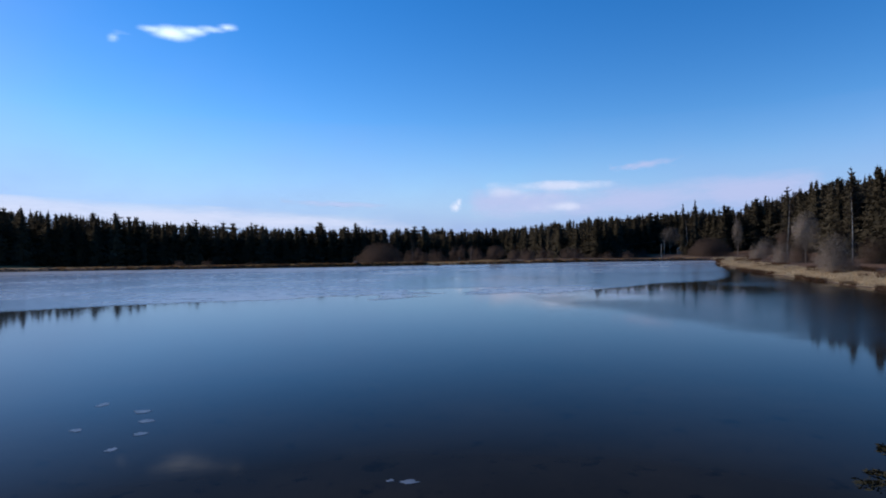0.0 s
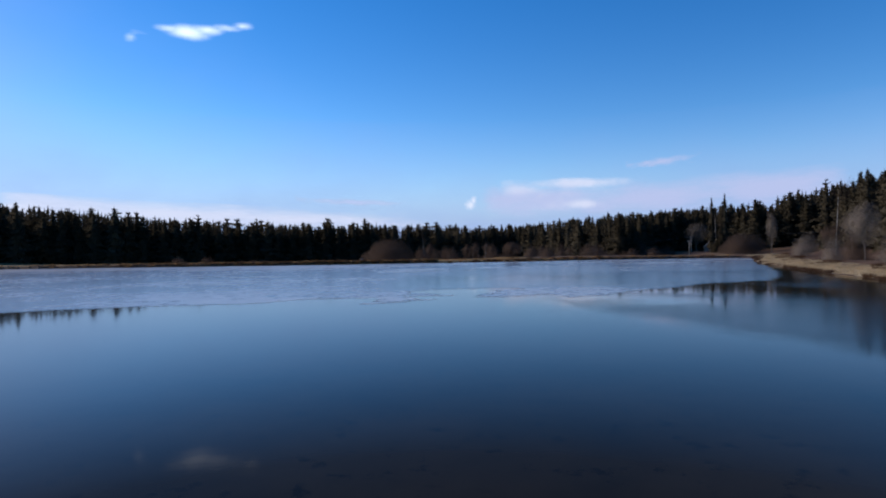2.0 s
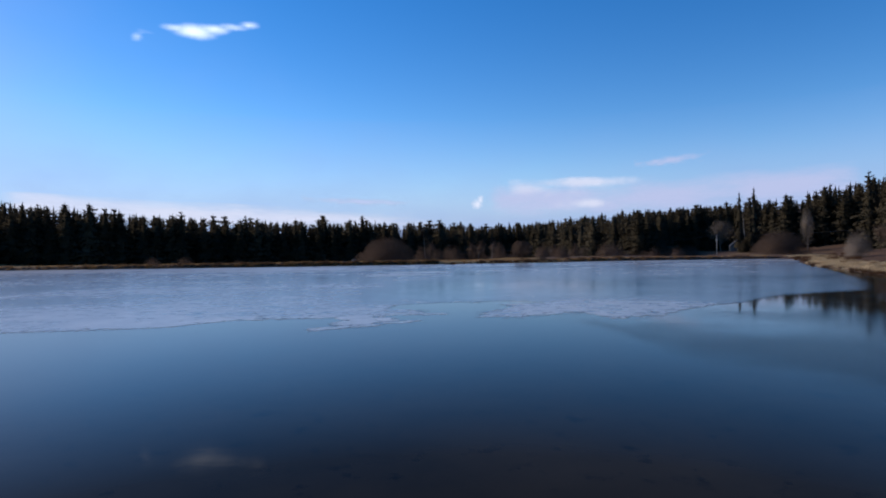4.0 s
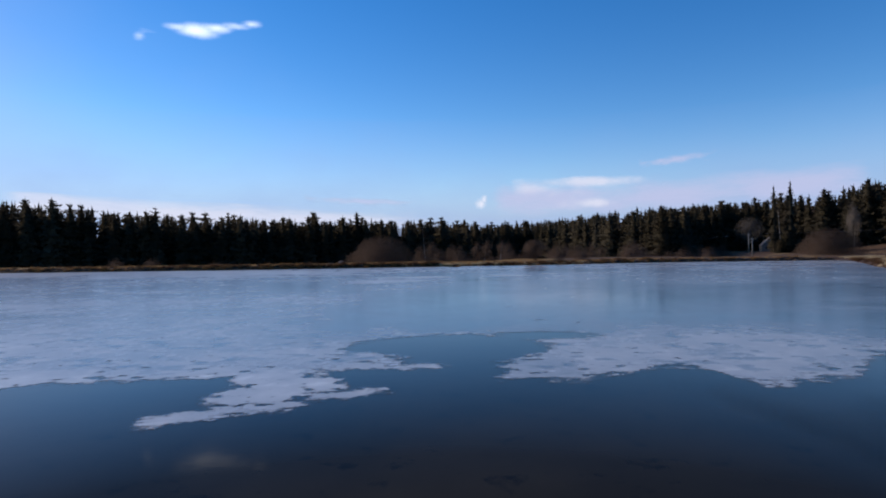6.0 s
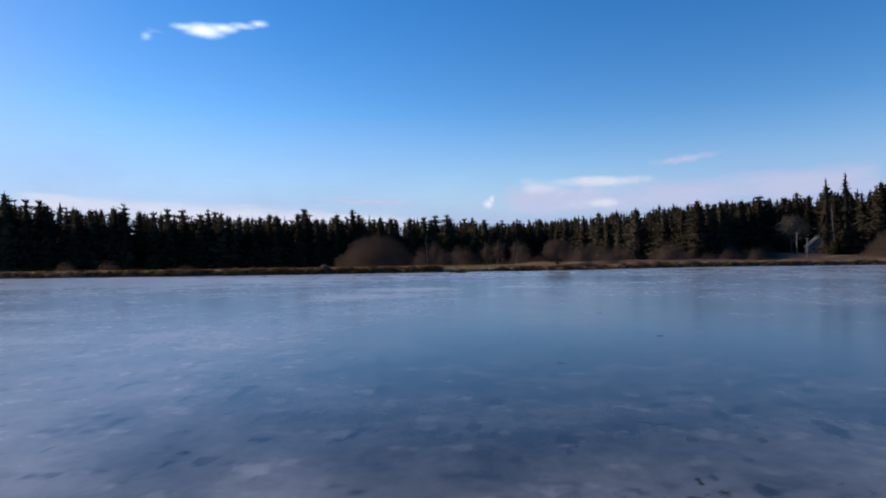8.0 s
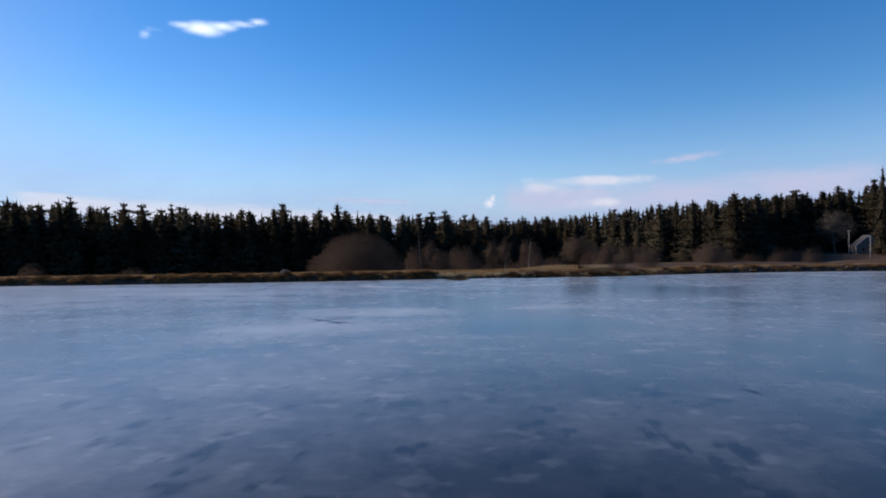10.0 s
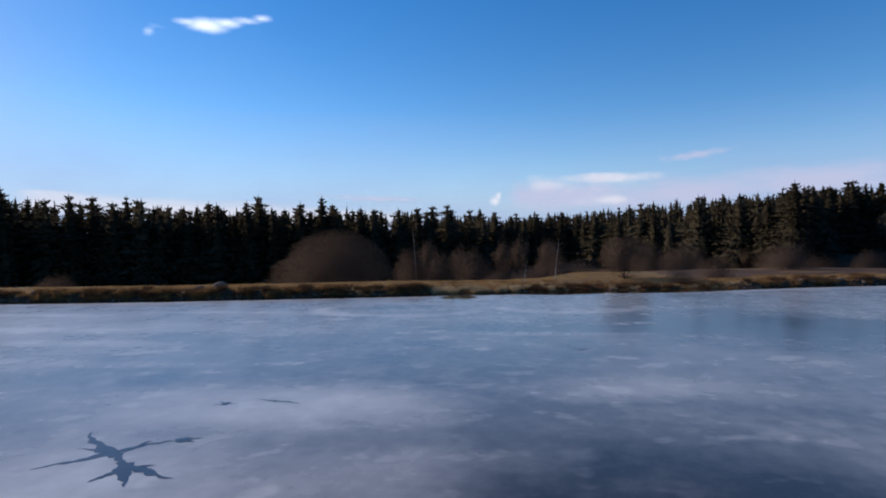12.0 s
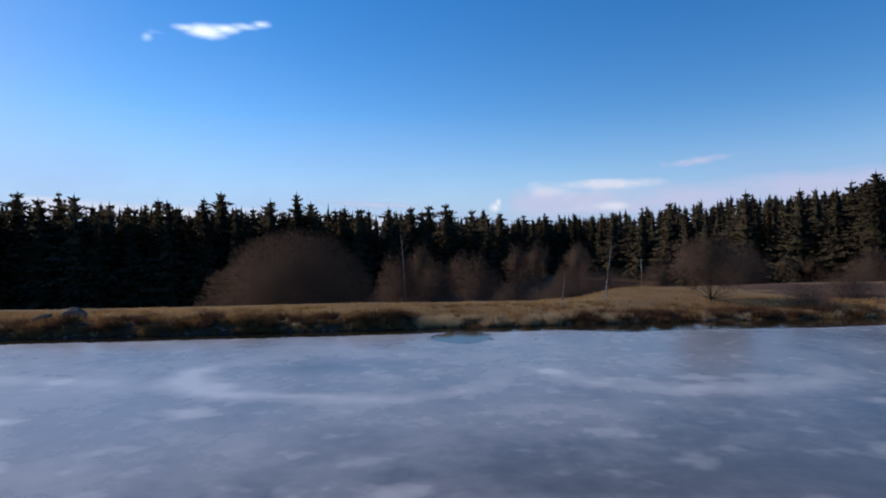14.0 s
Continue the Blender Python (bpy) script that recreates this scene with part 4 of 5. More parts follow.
def make_birch(rng, h, lean, crown, label):
    bv, bf, tv, tf = [], [], [], []
    pts = bent(rng, bv, bf, Vector((0, 0, -0.1)), Vector((lean, 0.0, 1)), h, 0.008 * h + 0.025, 7, 0.03, 7, 0.05)
    for k in range(crown):
        t = rng.uniform(2.2, 6.9)
        i = int(t)
        p = pts[i].lerp(pts[i + 1], t - i)
        a = rng.uniform(0, 6.28)
        d = Vector((math.cos(a), math.sin(a), rng.uniform(0.5, 1.4)))
        sub = bent(rng, tv, tf, p, d, h * rng.uniform(0.10, 0.26), 0.022, 3, 0.02)
        for e in range(7):
            q = sub[rng.randrange(1, 4)]
            d2 = d + Vector((rng.uniform(-1, 1), rng.uniform(-1, 1), rng.uniform(-1.0, 0.5)))
            tube(tv, tf, q, q + d2.normalized() * h * rng.uniform(0.04, 0.10), 0.011, 0.004)
    root = new("birch_tree")
    part("trunk", mesh_of("trunk", bv, bf, [M_BIRCH], True), root, "white birch trunk")
    if crown:
        part("crown", mesh_of("crown", tv, tf, [M_WILLOW]), root)
    return tagged(root, label, "birch tree")


def stand(ob, x, y, sx=1.0, sz=1.0, turn=0.0, z=None, copy=False, label=None):
    g = float(ground_height(x, y)) if z is None else z
    m = Matrix.LocRotScale((x, y, g), Euler((0, 0, turn)), (sx, sx, sz))
    if copy:
        keep = ob.scale.copy()
        ob.scale = (1, 1, 1)
        made = copy_thing(ob, m)
        ob.scale = keep
    else:
        ob.matrix_basis = m
        made = ob
    if label:
        made["label"] = label
    return made


BUSH_RNG = random.Random(3)
big = make_bush(BUSH_RNG, "willow_bush", 13.2, 26.0, 90, M_WILLOW, "huge rounded leafless brown willow bush behind the dam", "bush", 70000)
stand(big, -22.4, 258)
mid = make_bush(BUSH_RNG, "willow_bush", 9.0, 11.0, 45, M_WILLOW, "bare brown willow bush behind the dam", "bush", 12500, lump=0.2)
stand(mid, -9.5, 274, 1.05, 1.35)
low = make_bush(BUSH_RNG, "willow_bush", 6.0, 8.0, 40, M_WILLOW, "low bare brown bush with many fine twigs", "bush", 7000, lump=0.2)
stand(low, 31.5, 229.4, 0.62, 0.55)
grey = make_bush(BUSH_RNG, "willow_bush", 9.0, 11.0, 45, M_PALE, "bare grey-brown bush on the straw-coloured shore", "bush", 12000, lump=0.22)
stand(grey, 109, 196, 0.7, 0.75)
pale = make_bush(BUSH_RNG, "bare_tree", 13.0, 9.0, 30, M_PALE, "pale grey leafless tree with a rounded crown", "tree", 8000, 0.35, lump=0.15)
stand(pale, 137.3, 339, 1.65, 1.25)
thin = make_bush(BUSH_RNG, "bare_tree", 9.0, 6.5, 26, M_WILLOW, "thin leafless brown tree at the foot of the forest", "tree", 3600, 0.3, lump=0.35)
stand(thin, 22, 285, 1.0, 1.2)
round_one = make_bush(BUSH_RNG, "bare_tree", 6.6, 8.6, 30, M_WILLOW, "round bare brown tree on a short trunk beside the water", "tree", 15000, 0.03, lump=0.14)
stand(round_one, 25.4, 234.0, 1.0, 1.0)
for ob, x, y, sx, sz, label in (
        (mid, -3.2, 272, 0.80, 1.15, "bare brown willow bush behind the dam"), (mid, 3.6, 273, 1.05, 1.28, "bare brown willow bush behind the dam"),
        (thin, -6.6, 283, 1.1, 1.5, "thin leafless brown tree at the foot of the forest"), (thin, 0.5, 285, 1.1, 1.35, "thin leafless brown tree at the foot of the forest"),
        (thin, 10.0, 276, 1.0, 1.32, "thin leafless brown tree at the foot of the forest"), (thin, 13.8, 279, 0.9, 1.45, "thin leafless brown tree at the foot of the forest"),
        (mid, 10.8, 283, 0.8, 0.9, "bare brown bush at the foot of the dam"), (thin, 17.8, 262, 0.8, 1.0, "thin leafless brown tree beside the meadow"), (mid, 21, 288, 0.9, 1.2, "bare brown bush at the foot of the dam"),
        (mid, 37, 262, 0.85, 0.8, "bare brown bush behind the dam"), (low, 58, 252, 1.3, 1.1, "bare brown bush on the meadow"),
        (mid, 44, 268, 1.0, 0.85, "bare brown bush behind the dam"), (mid, 66, 272, 1.1, 0.9, "bare brown bush on the meadow"),
        (low, 39.0, 236, 0.9, 0.65, "bare brown bush on the bank"),
        (mid, -80, 262, 0.95, 0.6, "bare grey-brown bush in front of the dark forest"),
        (low, -103, 243, 0.9, 0.8, "low bare brown bush in front of the dark forest"), (low, -92, 244, 1.0, 0.8, "low bare brown bush in front of the dark forest"),
        (low, 15.5, 261, 1.3, 0.7, "low bare brown bush at the foot of the dam"), (low, 21, 268, 1.5, 0.9, "low bare brown bush at the foot of the dam"), (low, 27, 276, 1.5, 0.9, "low bare brown bush at the foot of the dam"),
        (low, 13.5, 268, 1.1, 0.7, "low bare brown bush at the foot of the dam"), (low, 18.5, 275, 1.2, 0.8, "low bare brown bush at the foot of the dam"), (low, 8.0, 266, 0.9, 0.7, "low bare brown bush at the foot of the dam"),
        (mid, 84, 288, 1.1, 0.7, "bare brown thicket at the foot of the forest"), (mid, 96, 292, 1.2, 0.7, "bare brown thicket at the foot of the forest"), (mid, 106, 300, 1.2, 0.7, "bare brown thicket at the foot of the forest"), (mid, 74, 286, 1.2, 0.7, "bare brown thicket at the foot of the forest"),
        (low, 80, 266, 1.0, 1.0, "bare brown bush on the meadow"), (low, 90, 270, 1.0, 1.0, "bare brown bush on the meadow"),
        (big, 118, 249, 0.80, 0.72, "wide dark bare bush near the lake corner"),
        (grey, 102, 170, 0.75, 0.85, "bare grey-brown bush on the straw-coloured shore"), (grey, 122, 214, 0.9, 0.9, "bare grey-brown bush on the straw-coloured shore"),
        (grey, 81.5, 117.0, 0.92, 1.1, "large bare grey bush at the water's edge"), (grey, 90, 132, 0.75, 0.9, "bare grey bush on the straw-coloured shore"),
        (pale, 118, 186, 0.9, 0.95, "pale leafless tree below the spruces")):
    stand(ob, x, y, sx, sz, BUSH_RNG.uniform(0, 6.28), None, True, label)

for k in range(9):
    y = 88 + 15.0 * k + BUSH_RNG.uniform(-4, 4)
    x = float(right_shore(np.array(y))) + BUSH_RNG.uniform(15, 26)
    stand(BUSH_RNG.choice((mid, thin, thin, pale)), x, y, BUSH_RNG.uniform(0.7, 1.0), BUSH_RNG.uniform(0.8, 1.5), BUSH_RNG.uniform(0, 6.28), None, True, BUSH_RNG.choice(("bare grey-brown bush below the hillside spruces", "leafless brown thicket on the wooded slope")))
for k in range(10):
    x = 42 + 6.0 * k + BUSH_RNG.uniform(-2, 2)
    stand(BUSH_RNG.choice((mid, thin)), x, float(wood_edge(x)) - BUSH_RNG.uniform(2, 12) if x > 66 else 292 + BUSH_RNG.uniform(-8, 8), BUSH_RNG.uniform(0.8, 1.2), BUSH_RNG.uniform(0.9, 1.7), BUSH_RNG.uniform(0, 6.28), None, True, "tall bare brown tree in front of the spruces")
slim = make_bush(BUSH_RNG, "bare_tree", 19.0, 5.5, 40, M_PALE, "tall slim pale leafless tree in front of the spruces", "tree", 6000, 0.25, reach=0.05, lump=0.2)
stand(slim, 145.8, 280)
birch = make_birch(BUSH_RNG, 6.2, 0.09, 16, "slim leaning white birch on the bank")
stand(birch, 15.4, 233.8)
small_birch = make_birch(BUSH_RNG, 3.4, 0.08, 5, "young thin white birch on the bank")
stand(small_birch, 10.6, 229.6)
forked = make_birch(BUSH_RNG, 14.5, -0.02, 26, "white birch among the brown willow bushes")
stand(forked, -8.8, 275.5, 0.95, 0.98)
for x, y, s, label in ((130.5, 300, 1.25, "white birch in front of the spruces"), (103, 143, 1.25, "bare white birch on the hillside"), (113, 186, 1.3, "bare white birch on the hillside"), (97, 122, 1.1, "bare white birch on the hillside")):
    stand(forked, x, y, s, s, BUSH_RNG.uniform(0, 6.28), None, True, label)

# young spruces on the near bank, beside the start of the flight
near_right = make_spruce(21, 6.0, 2.5, 20, 9, 150, 0.8, 0.25, 0.06, 0.0, 0.15, 0, M_YOUNG, 0.3)
stand(near_right, 9.72, 10.4, label="young spruce on the near bank of the lake")
near_left = make_spruce(22, 8.6, 1.9, 34, 9, 60, 0.8, 0.2, 0.06, 0.0, 0.24, 0, M_YOUNG, 0.3)
stand(near_left, -7.4, 10.2, label="slim young spruce on the near bank of the lake")
for ob in (near_right, near_left):
    ob["group"] = "young spruces on the near bank"


# ---- dam bank: stones, tussocks, dead grass ----
def stone_mesh(rng, name="stone", rounds=1):
    bm = bmesh.new()
    bmesh.ops.create_icosphere(bm, subdivisions=rounds, radius=0.5)
    sx, sy, sz = rng.uniform(0.8, 1.3), rng.uniform(0.7, 1.1), rng.uniform(0.5, 0.8)
    for v in bm.verts:
        k = rng.uniform(0.78, 1.15) if rounds == 1 else rng.uniform(0.93, 1.06)
        v.co = Vector((v.co.x * sx * k, v.co.y * sy * k, v.co.z * sz * k))
    me = bpy.data.meshes.new(name)
    bm.to_mesh(me)
    bm.free()
    me.materials.append(M_STONE)
    return me


STONE_RNG = random.Random(8)
stone_kinds = [stone_mesh(STONE_RNG) for k in range(7)]
stone_edge = tagged(new("stone_edge"), "rough grey stone facing along the waterline of the dam", "stone facing", kind="structure")
for k in range(170):
    px = STONE_RNG.uniform(-46, 46)
    back = STONE_RNG.uniform(-0.15, 1.3)
    ob = part("stone", stone_kinds[STONE_RNG.randrange(7)], stone_edge)
    py = float(far_shore(np.array(px))) + back
    size = STONE_RNG.uniform(0.25, 0.55)
    ob.matrix_basis = Matrix.LocRotScale((px, py, max(float(ground_height(px, py)), -0.05) + 0.06 * size), Euler((STONE_RNG.uniform(-0.5, 0.5), STONE_RNG.uniform(-0.5, 0.5), STONE_RNG.uniform(0, 6.3))), (size, size, size))


def scattered_stones():
    rng = random.Random(9)
    base = []
    for me in stone_kinds:
        base.append((np.array([tuple(v.co) for v in me.vertices]), np.array([tuple(p.vertices) for p in me.polygons])))
    vs, fs, n = [], [], 0
    for k in range(500):
        px = rng.uniform(-165, 106)
        if abs(px) < 46:
            continue
        py = float(far_shore(np.array(px))) + rng.uniform(-0.1, 1.2)
        cv, cf = base[rng.randrange(7)]
        a, size = rng.uniform(0, 6.28), rng.uniform(0.3, 0.8)
        rot = np.array([[math.cos(a), -math.sin(a), 0], [math.sin(a), math.cos(a), 0], [0, 0, 1]])
        vs.append(cv @ rot.T * size + np.array([px, py, max(float(ground_height(px, py)), -0.05) + 0.06 * size]))
        fs.append(cf + n)
        n += len(cv)
    ob = new("bank_stones", mesh_of("bank_stones", np.vstack(vs).tolist(), np.vstack(fs).tolist(), [M_STONE]))
    return tagged(ob, "grey stones along the far waterline", "stones", kind="stuff")


scattered_stones()


def blades(name, label, mat, spots, seed):
    """Grass of many tapered blades; spots: x, y, z, how many, how long, how wide the tuft is, blade width."""
    rng = np.random.RandomState(seed)
    vs = []
    for px, py, pz, count, long, tuft, width in spots:
        a = rng.uniform(0, 2 * np.pi, count)
        r = tuft * np.sqrt(rng.uniform(0, 1, count))
        ox, oy = px + r * np.cos(a), py + r * np.sin(a)
        out = 0.25 + 0.75 * (r / tuft) + rng.uniform(-0.2, 0.2, count)
        lg = long * rng.uniform(0.55, 1.15, count)
        turn = a + rng.uniform(-0.8, 0.8, count)
        tip = np.stack([ox + lg * out * np.cos(turn) * 0.7, oy + lg * out * np.sin(turn) * 0.7, pz + lg * np.sqrt(np.clip(1 - 0.5 * out ** 2, 0.15, 1))], -1)
        b = rng.uniform(0, 2 * np.pi, count)
        w = width * rng.uniform(0.6, 1.4, count)
        left = np.stack([ox - w * np.cos(b), oy - w * np.sin(b), np.full(count, pz - 0.05)], -1)
        right = np.stack([ox + w * np.cos(b), oy + w * np.sin(b), np.full(count, pz - 0.05)], -1)
        vs.append(np.stack([left, right, tip], 1).reshape(-1, 3))
    v = np.vstack(vs)
    me = mesh_of(name, v.tolist(), np.arange(len(v)).reshape(-1, 3).tolist(), [mat])
    return tagged(new(name, me), label, "grass", kind="stuff")


GRASS_RNG = random.Random(14)
tufts, lawn, beach_grass = [], [], []
for k in range(2600):
    px = GRASS_RNG.triangular(-165, 108, 0)
    back = 0.12 + abs(GRASS_RNG.gauss(0, 1.0))
    py = float(far_shore(np.array(px))) + back
    clump = 0.5 + 0.5 * float(fbm(np.array(px / 1.6), np.array(py / 1.2), 2))
    open_bank = -2.5 < px < 33      # low trampled stretches of bank
    big_one = clump > 0.54 and not open_bank
    tufts.append((px, py, float(ground_height(px, py)), 90 if big_one else 45, GRASS_RNG.uniform(0.45, 0.72) if big_one else GRASS_RNG.uniform(0.12, 0.26), GRASS_RNG.uniform(0.25, 0.5), 0.02))
for k in range(5200):
    px = GRASS_RNG.triangular(-165, 115, 5)
    back = GRASS_RNG.uniform(1.4, 12 + (16 if 10 < px < 28 else 0) - (5 if px > 32 else 0))
    py = float(far_shore(np.array(px))) + back
    if back < 3.4 and GRASS_RNG.random() < 0.65:
        continue
    lawn.append((px, py, float(ground_height(px, py)), 16, GRASS_RNG.uniform(0.14, 0.30), GRASS_RNG.uniform(0.4, 0.9), 0.03))
for k in range(1500):        # tussocks scattered over the crest of the dam
    px = GRASS_RNG.triangular(-80, 60, 0)
    back = GRASS_RNG.uniform(1.8, 10)
    py = float(far_shore(np.array(px))) + back
    if float(fbm(np.array(px / 3.5), np.array(py / 2.2), 3)) > 0.02:
        tufts.append((px, py, float(ground_height(px, py)), 30, GRASS_RNG.uniform(0.18, 0.42), GRASS_RNG.uniform(0.2, 0.5), 0.022))
mounds, reeds = [], []
for k in range(900):        # large sedge tussocks standing on the edge of the bank
    px = GRASS_RNG.triangular(-120, 70, -6)
    py = float(far_shore(np.array(px))) + 0.45 + 2.5 * GRASS_RNG.random() ** 1.3
    low_bank = -1.5 < px < 11
    if GRASS_RNG.random() < (0.8 if low_bank else 0.35) or float(fbm(np.array(px / 2.2), np.array(py / 1.4), 2)) < -0.15:
        continue
    bulk = 0.7 if low_bank else 1.0
    mounds.append((px, py, float(ground_height(px, py)), 240, bulk * GRASS_RNG.uniform(0.40, 0.85), (0.3 + 0.7 * bulk) * GRASS_RNG.uniform(0.30, 0.70), 0.022))
for k in range(1300):        # straw-pale reeds hanging over the low stretch of bank
    px = GRASS_RNG.choice((GRASS_RNG.uniform(-1.5, 10), GRASS_RNG.uniform(-1.5, 24), GRASS_RNG.uniform(-34, 44)))
    py = float(far_shore(np.array(px))) + 0.15 + 1.3 * GRASS_RNG.random()
    if float(fbm(np.array(px / 0.9), np.array(2.0 + py / 2), 2)) > -0.05:
        reeds.append((px, py, float(ground_height(px, py)), 46, GRASS_RNG.uniform(0.35, 0.80) * (1.0 if -2 < px < 14 else 0.7), GRASS_RNG.uniform(0.10, 0.26), 0.02))
for k in range(3200):
    py = GRASS_RNG.uniform(70, 232)
    px = float(right_shore(np.array(py))) + 1.4 + 9 * GRASS_RNG.random() ** 1.3
    beach_grass.append((px, py, float(ground_height(px, py)), 16, GRASS_RNG.uniform(0.25, 0.6), GRASS_RNG.uniform(0.5, 1.1), 0.04))
shore_sedge = []
for k in range(420):
    py = GRASS_RNG.uniform(60, 225)
    px = float(right_shore(np.array(py))) + GRASS_RNG.choice((GRASS_RNG.uniform(0.2, 1.4), GRASS_RNG.uniform(6, 14)))
    if float(fbm(np.array(py / 5.0), np.array(px / 4.0), 2)) > -0.1:
        shore_sedge.append((px, py, float(ground_height(px, py)), 120, GRASS_RNG.uniform(0.4, 0.9), GRASS_RNG.uniform(0.5, 1.0), 0.035))
blades("grass_tussocks", "brown overhanging sedge tussocks along the top of the bank", M_TUSSOCK, tufts, 1)
blades("sedge_tussocks", "large brown sedge tussocks on the edge of the bank", M_SEDGE, mounds, 4)
blades("bank_reeds", "straw-pale reeds along the low bank", M_STRAW, reeds, 5)
blades("dam_grass", "short straw-yellow dead grass on the dam", M_GRASS, lawn, 2)
blades("shore_grass", "straw-coloured dead grass along the lake shore", M_STRAW, beach_grass, 3)
blades("shore_sedge", "dark sedge along the waterline of the shore", M_SEDGE, shore_sedge, 6)

boulder_me = stone_mesh(random.Random(31), "boulder", 3)
boulder = tagged(new("boulder", boulder_me), "rounded grey boulder among the tussocks on the bank", "boulder")
boulder.matrix_basis = Matrix.LocRotScale((-28.1, 220.6, float(ground_height(-28.1, 220.6)) + 0.40), Euler((0.1, 0, 0.4)), (2.2, 1.8, 2.3))
slab = tagged(new("boulder", stone_mesh(random.Random(33), "boulder", 2)), "pale slanting stone at the water's edge", "boulder")
slab.matrix_basis = Matrix.LocRotScale((-31.4, 221.4, float(ground_height(-31.4, 221.4)) + 0.16), Euler((0.2, -0.3, 0.5)), (1.6, 0.7, 0.7))


# ---- marks in the ice ----
def crack_star(name, cx, cy, arms, label, seed, core, more=()):
    """A thaw crack: a ragged core with winding arms; more: further cores (dx, dy, arms, core) joined to it."""
    rng = random.Random(seed)
    vs, fs = [], []
    z = 0.019
    ring = 12
    for ox, oy, its_arms, size in ((cx, cy, arms, core), *[(cx + dx, cy + dy, a, c) for dx, dy, a, c in more]):
        base = len(vs)
        for k in range(ring):
            a = 2 * math.pi * k / ring
            r = size * rng.uniform(0.45, 1.35)
            vs.append((ox + r * math.cos(a), oy + r * math.sin(a), z))
        fs.append(tuple(range(base, base + ring)))
        z += 0.0015
        for ang, long, width in its_arms:
            p, d, prev = Vector((ox, oy)), ang, None
            steps = 10
            for q in range(steps + 1):
                w = width * (1 - q / (steps + 0.2)) ** 0.7 * rng.uniform(0.5, 1.5)
                nx, ny = -math.sin(d) * w, math.cos(d) * w
                i = len(vs)
                vs += [(p.x + nx, p.y + ny, z), (p.x - nx, p.y - ny, z)]
                if prev is not None:
                    fs.append((prev, prev + 1, i + 1, i))
                prev = i
                d = ang + rng.uniform(-0.5, 0.5)
                p = p + Vector((math.cos(d), math.sin(d))) * long / steps
            z += 0.0004
    me = mesh_of(name, vs, fs, [M_CRACK])
    return tagged(new(name, me), label, "ice crack")


crack_star("ice_crack", -7.9, 166.4, [(2.4, 3.1, 0.19), (3.9, 2.2, 0.17), (2.95, 1.5, 0.14), (0.62, 2.2, 0.16), (1.2, 1.4, 0.14), (-0.75, 1.7, 0.24)], "dark star-shaped crack in the grey ice", 4, 0.33,
           [(1.2, -1.2, [(-0.40, 2.1, 0.19), (-0.95, 1.6, 0.19), (-1.9, 1.2, 0.15), (0.3, 0.9, 0.12)], 0.36), (1.75, 1.25, [(0.5, 0.6, 0.08), (-0.4, 0.5, 0.08)], 0.26)])
crack_star("ice_crack", -6.6, 172.1, [(2.5, 0.7, 0.06), (0.05, 0.5, 0.07), (-2.8, 0.55, 0.06)], "small dark crack in the grey ice", 5, 0.20)
crack_star("ice_crack", -4.6, 172.5, [(2.9, 0.9, 0.08), (-0.3, 1.2, 0.09)], "small dark crack in the grey ice", 15, 0.12)
crack_star("ice_crack", 10.2, 183.9, [(2.3, 1.1, 0.035), (-0.5, 1.5, 0.04), (-1.6, 0.9, 0.035), (0.6, 1.2, 0.03), (3.4, 0.8, 0.03)], "dark melt spot with fine cracks in the ice", 6, 0.22)
for k, (x, y, c) in enumerate(((10.3, 111.8, 0.32), (13.1, 110.0, 0.16), (8.7, 122.0, 0.18), (16.6, 130.7, 0.22), (15.3, 143.3, 0.28), (2.0, 152.5, 0.10))):
    crack_star("melt_spot", x, y, [(k * 1.3, c * 2.2, 0.12), (k * 1.3 + 2.9, c * 2.0, 0.1)], "dark wet melt spot on the ice", 40 + k, c)


def make_floe(cx, cy, a, b, seed):
    rng = random.Random(seed)
    top = [(cx + a * rng.uniform(0.45, 1.2) * math.cos(t * 0.4488), cy + b * rng.uniform(0.35, 1.1) * math.sin(t * 0.4488), 0.012) for t in range(14)]
    low_rim = [(x, y, -0.004) for x, y, _ in top]
    fs = [tuple(range(14))] + [((t + 1) % 14, t, t + 14, (t + 1) % 14 + 14) for t in range(14)]
    me = mesh_of("ice_floe", top + low_rim, fs, [M_FLOE])
    return tagged(new("ice_floe", me), "small thin floating piece of grey ice", "ice floe", "ice floes near the bank")


M_FLOE = two_scale("floe_ice", (0.08, 0.083, 0.09), (0.22, 0.22, 0.23), 0.6, 3.0, 0.3, 0.22)
for k, (x, y, a, b) in enumerate(((-15.1, 30.5, 0.40, 0.45), (-12.5, 29.2, 0.45, 0.35), (-11.6, 27.6, 0.38, 0.32), (-10.9, 25.8, 0.30, 0.28), (-14.0, 26.4, 0.32, 0.3), (-11.1, 23.9, 0.22, 0.3), (0.55, 20.3, 0.36, 0.20), (-0.1, 20.4, 0.16, 0.14))):
    make_floe(x, y, a, b, 60 + k)


# ---- poles, cables, house ----
def round_bar(a, b, ra, rb, sides=8):
    vs, fs = [], []
    tube(vs, fs, Vector(a), Vector(b), ra, rb, sides)
    fs += [tuple(range(sides))[::-1], tuple(range(sides, 2 * sides))]
    return vs, fs


def box(x0, x1, y0, y1, z0, z1):
    vs = [(x, y, z) for z in (z0, z1) for y in (y0, y1) for x in (x0, x1)]
    return vs, [(0, 2, 3, 1), (4, 5, 7, 6), (0, 1, 5, 4), (1, 3, 7, 5), (3, 2, 6, 7), (2, 0, 4, 6)]


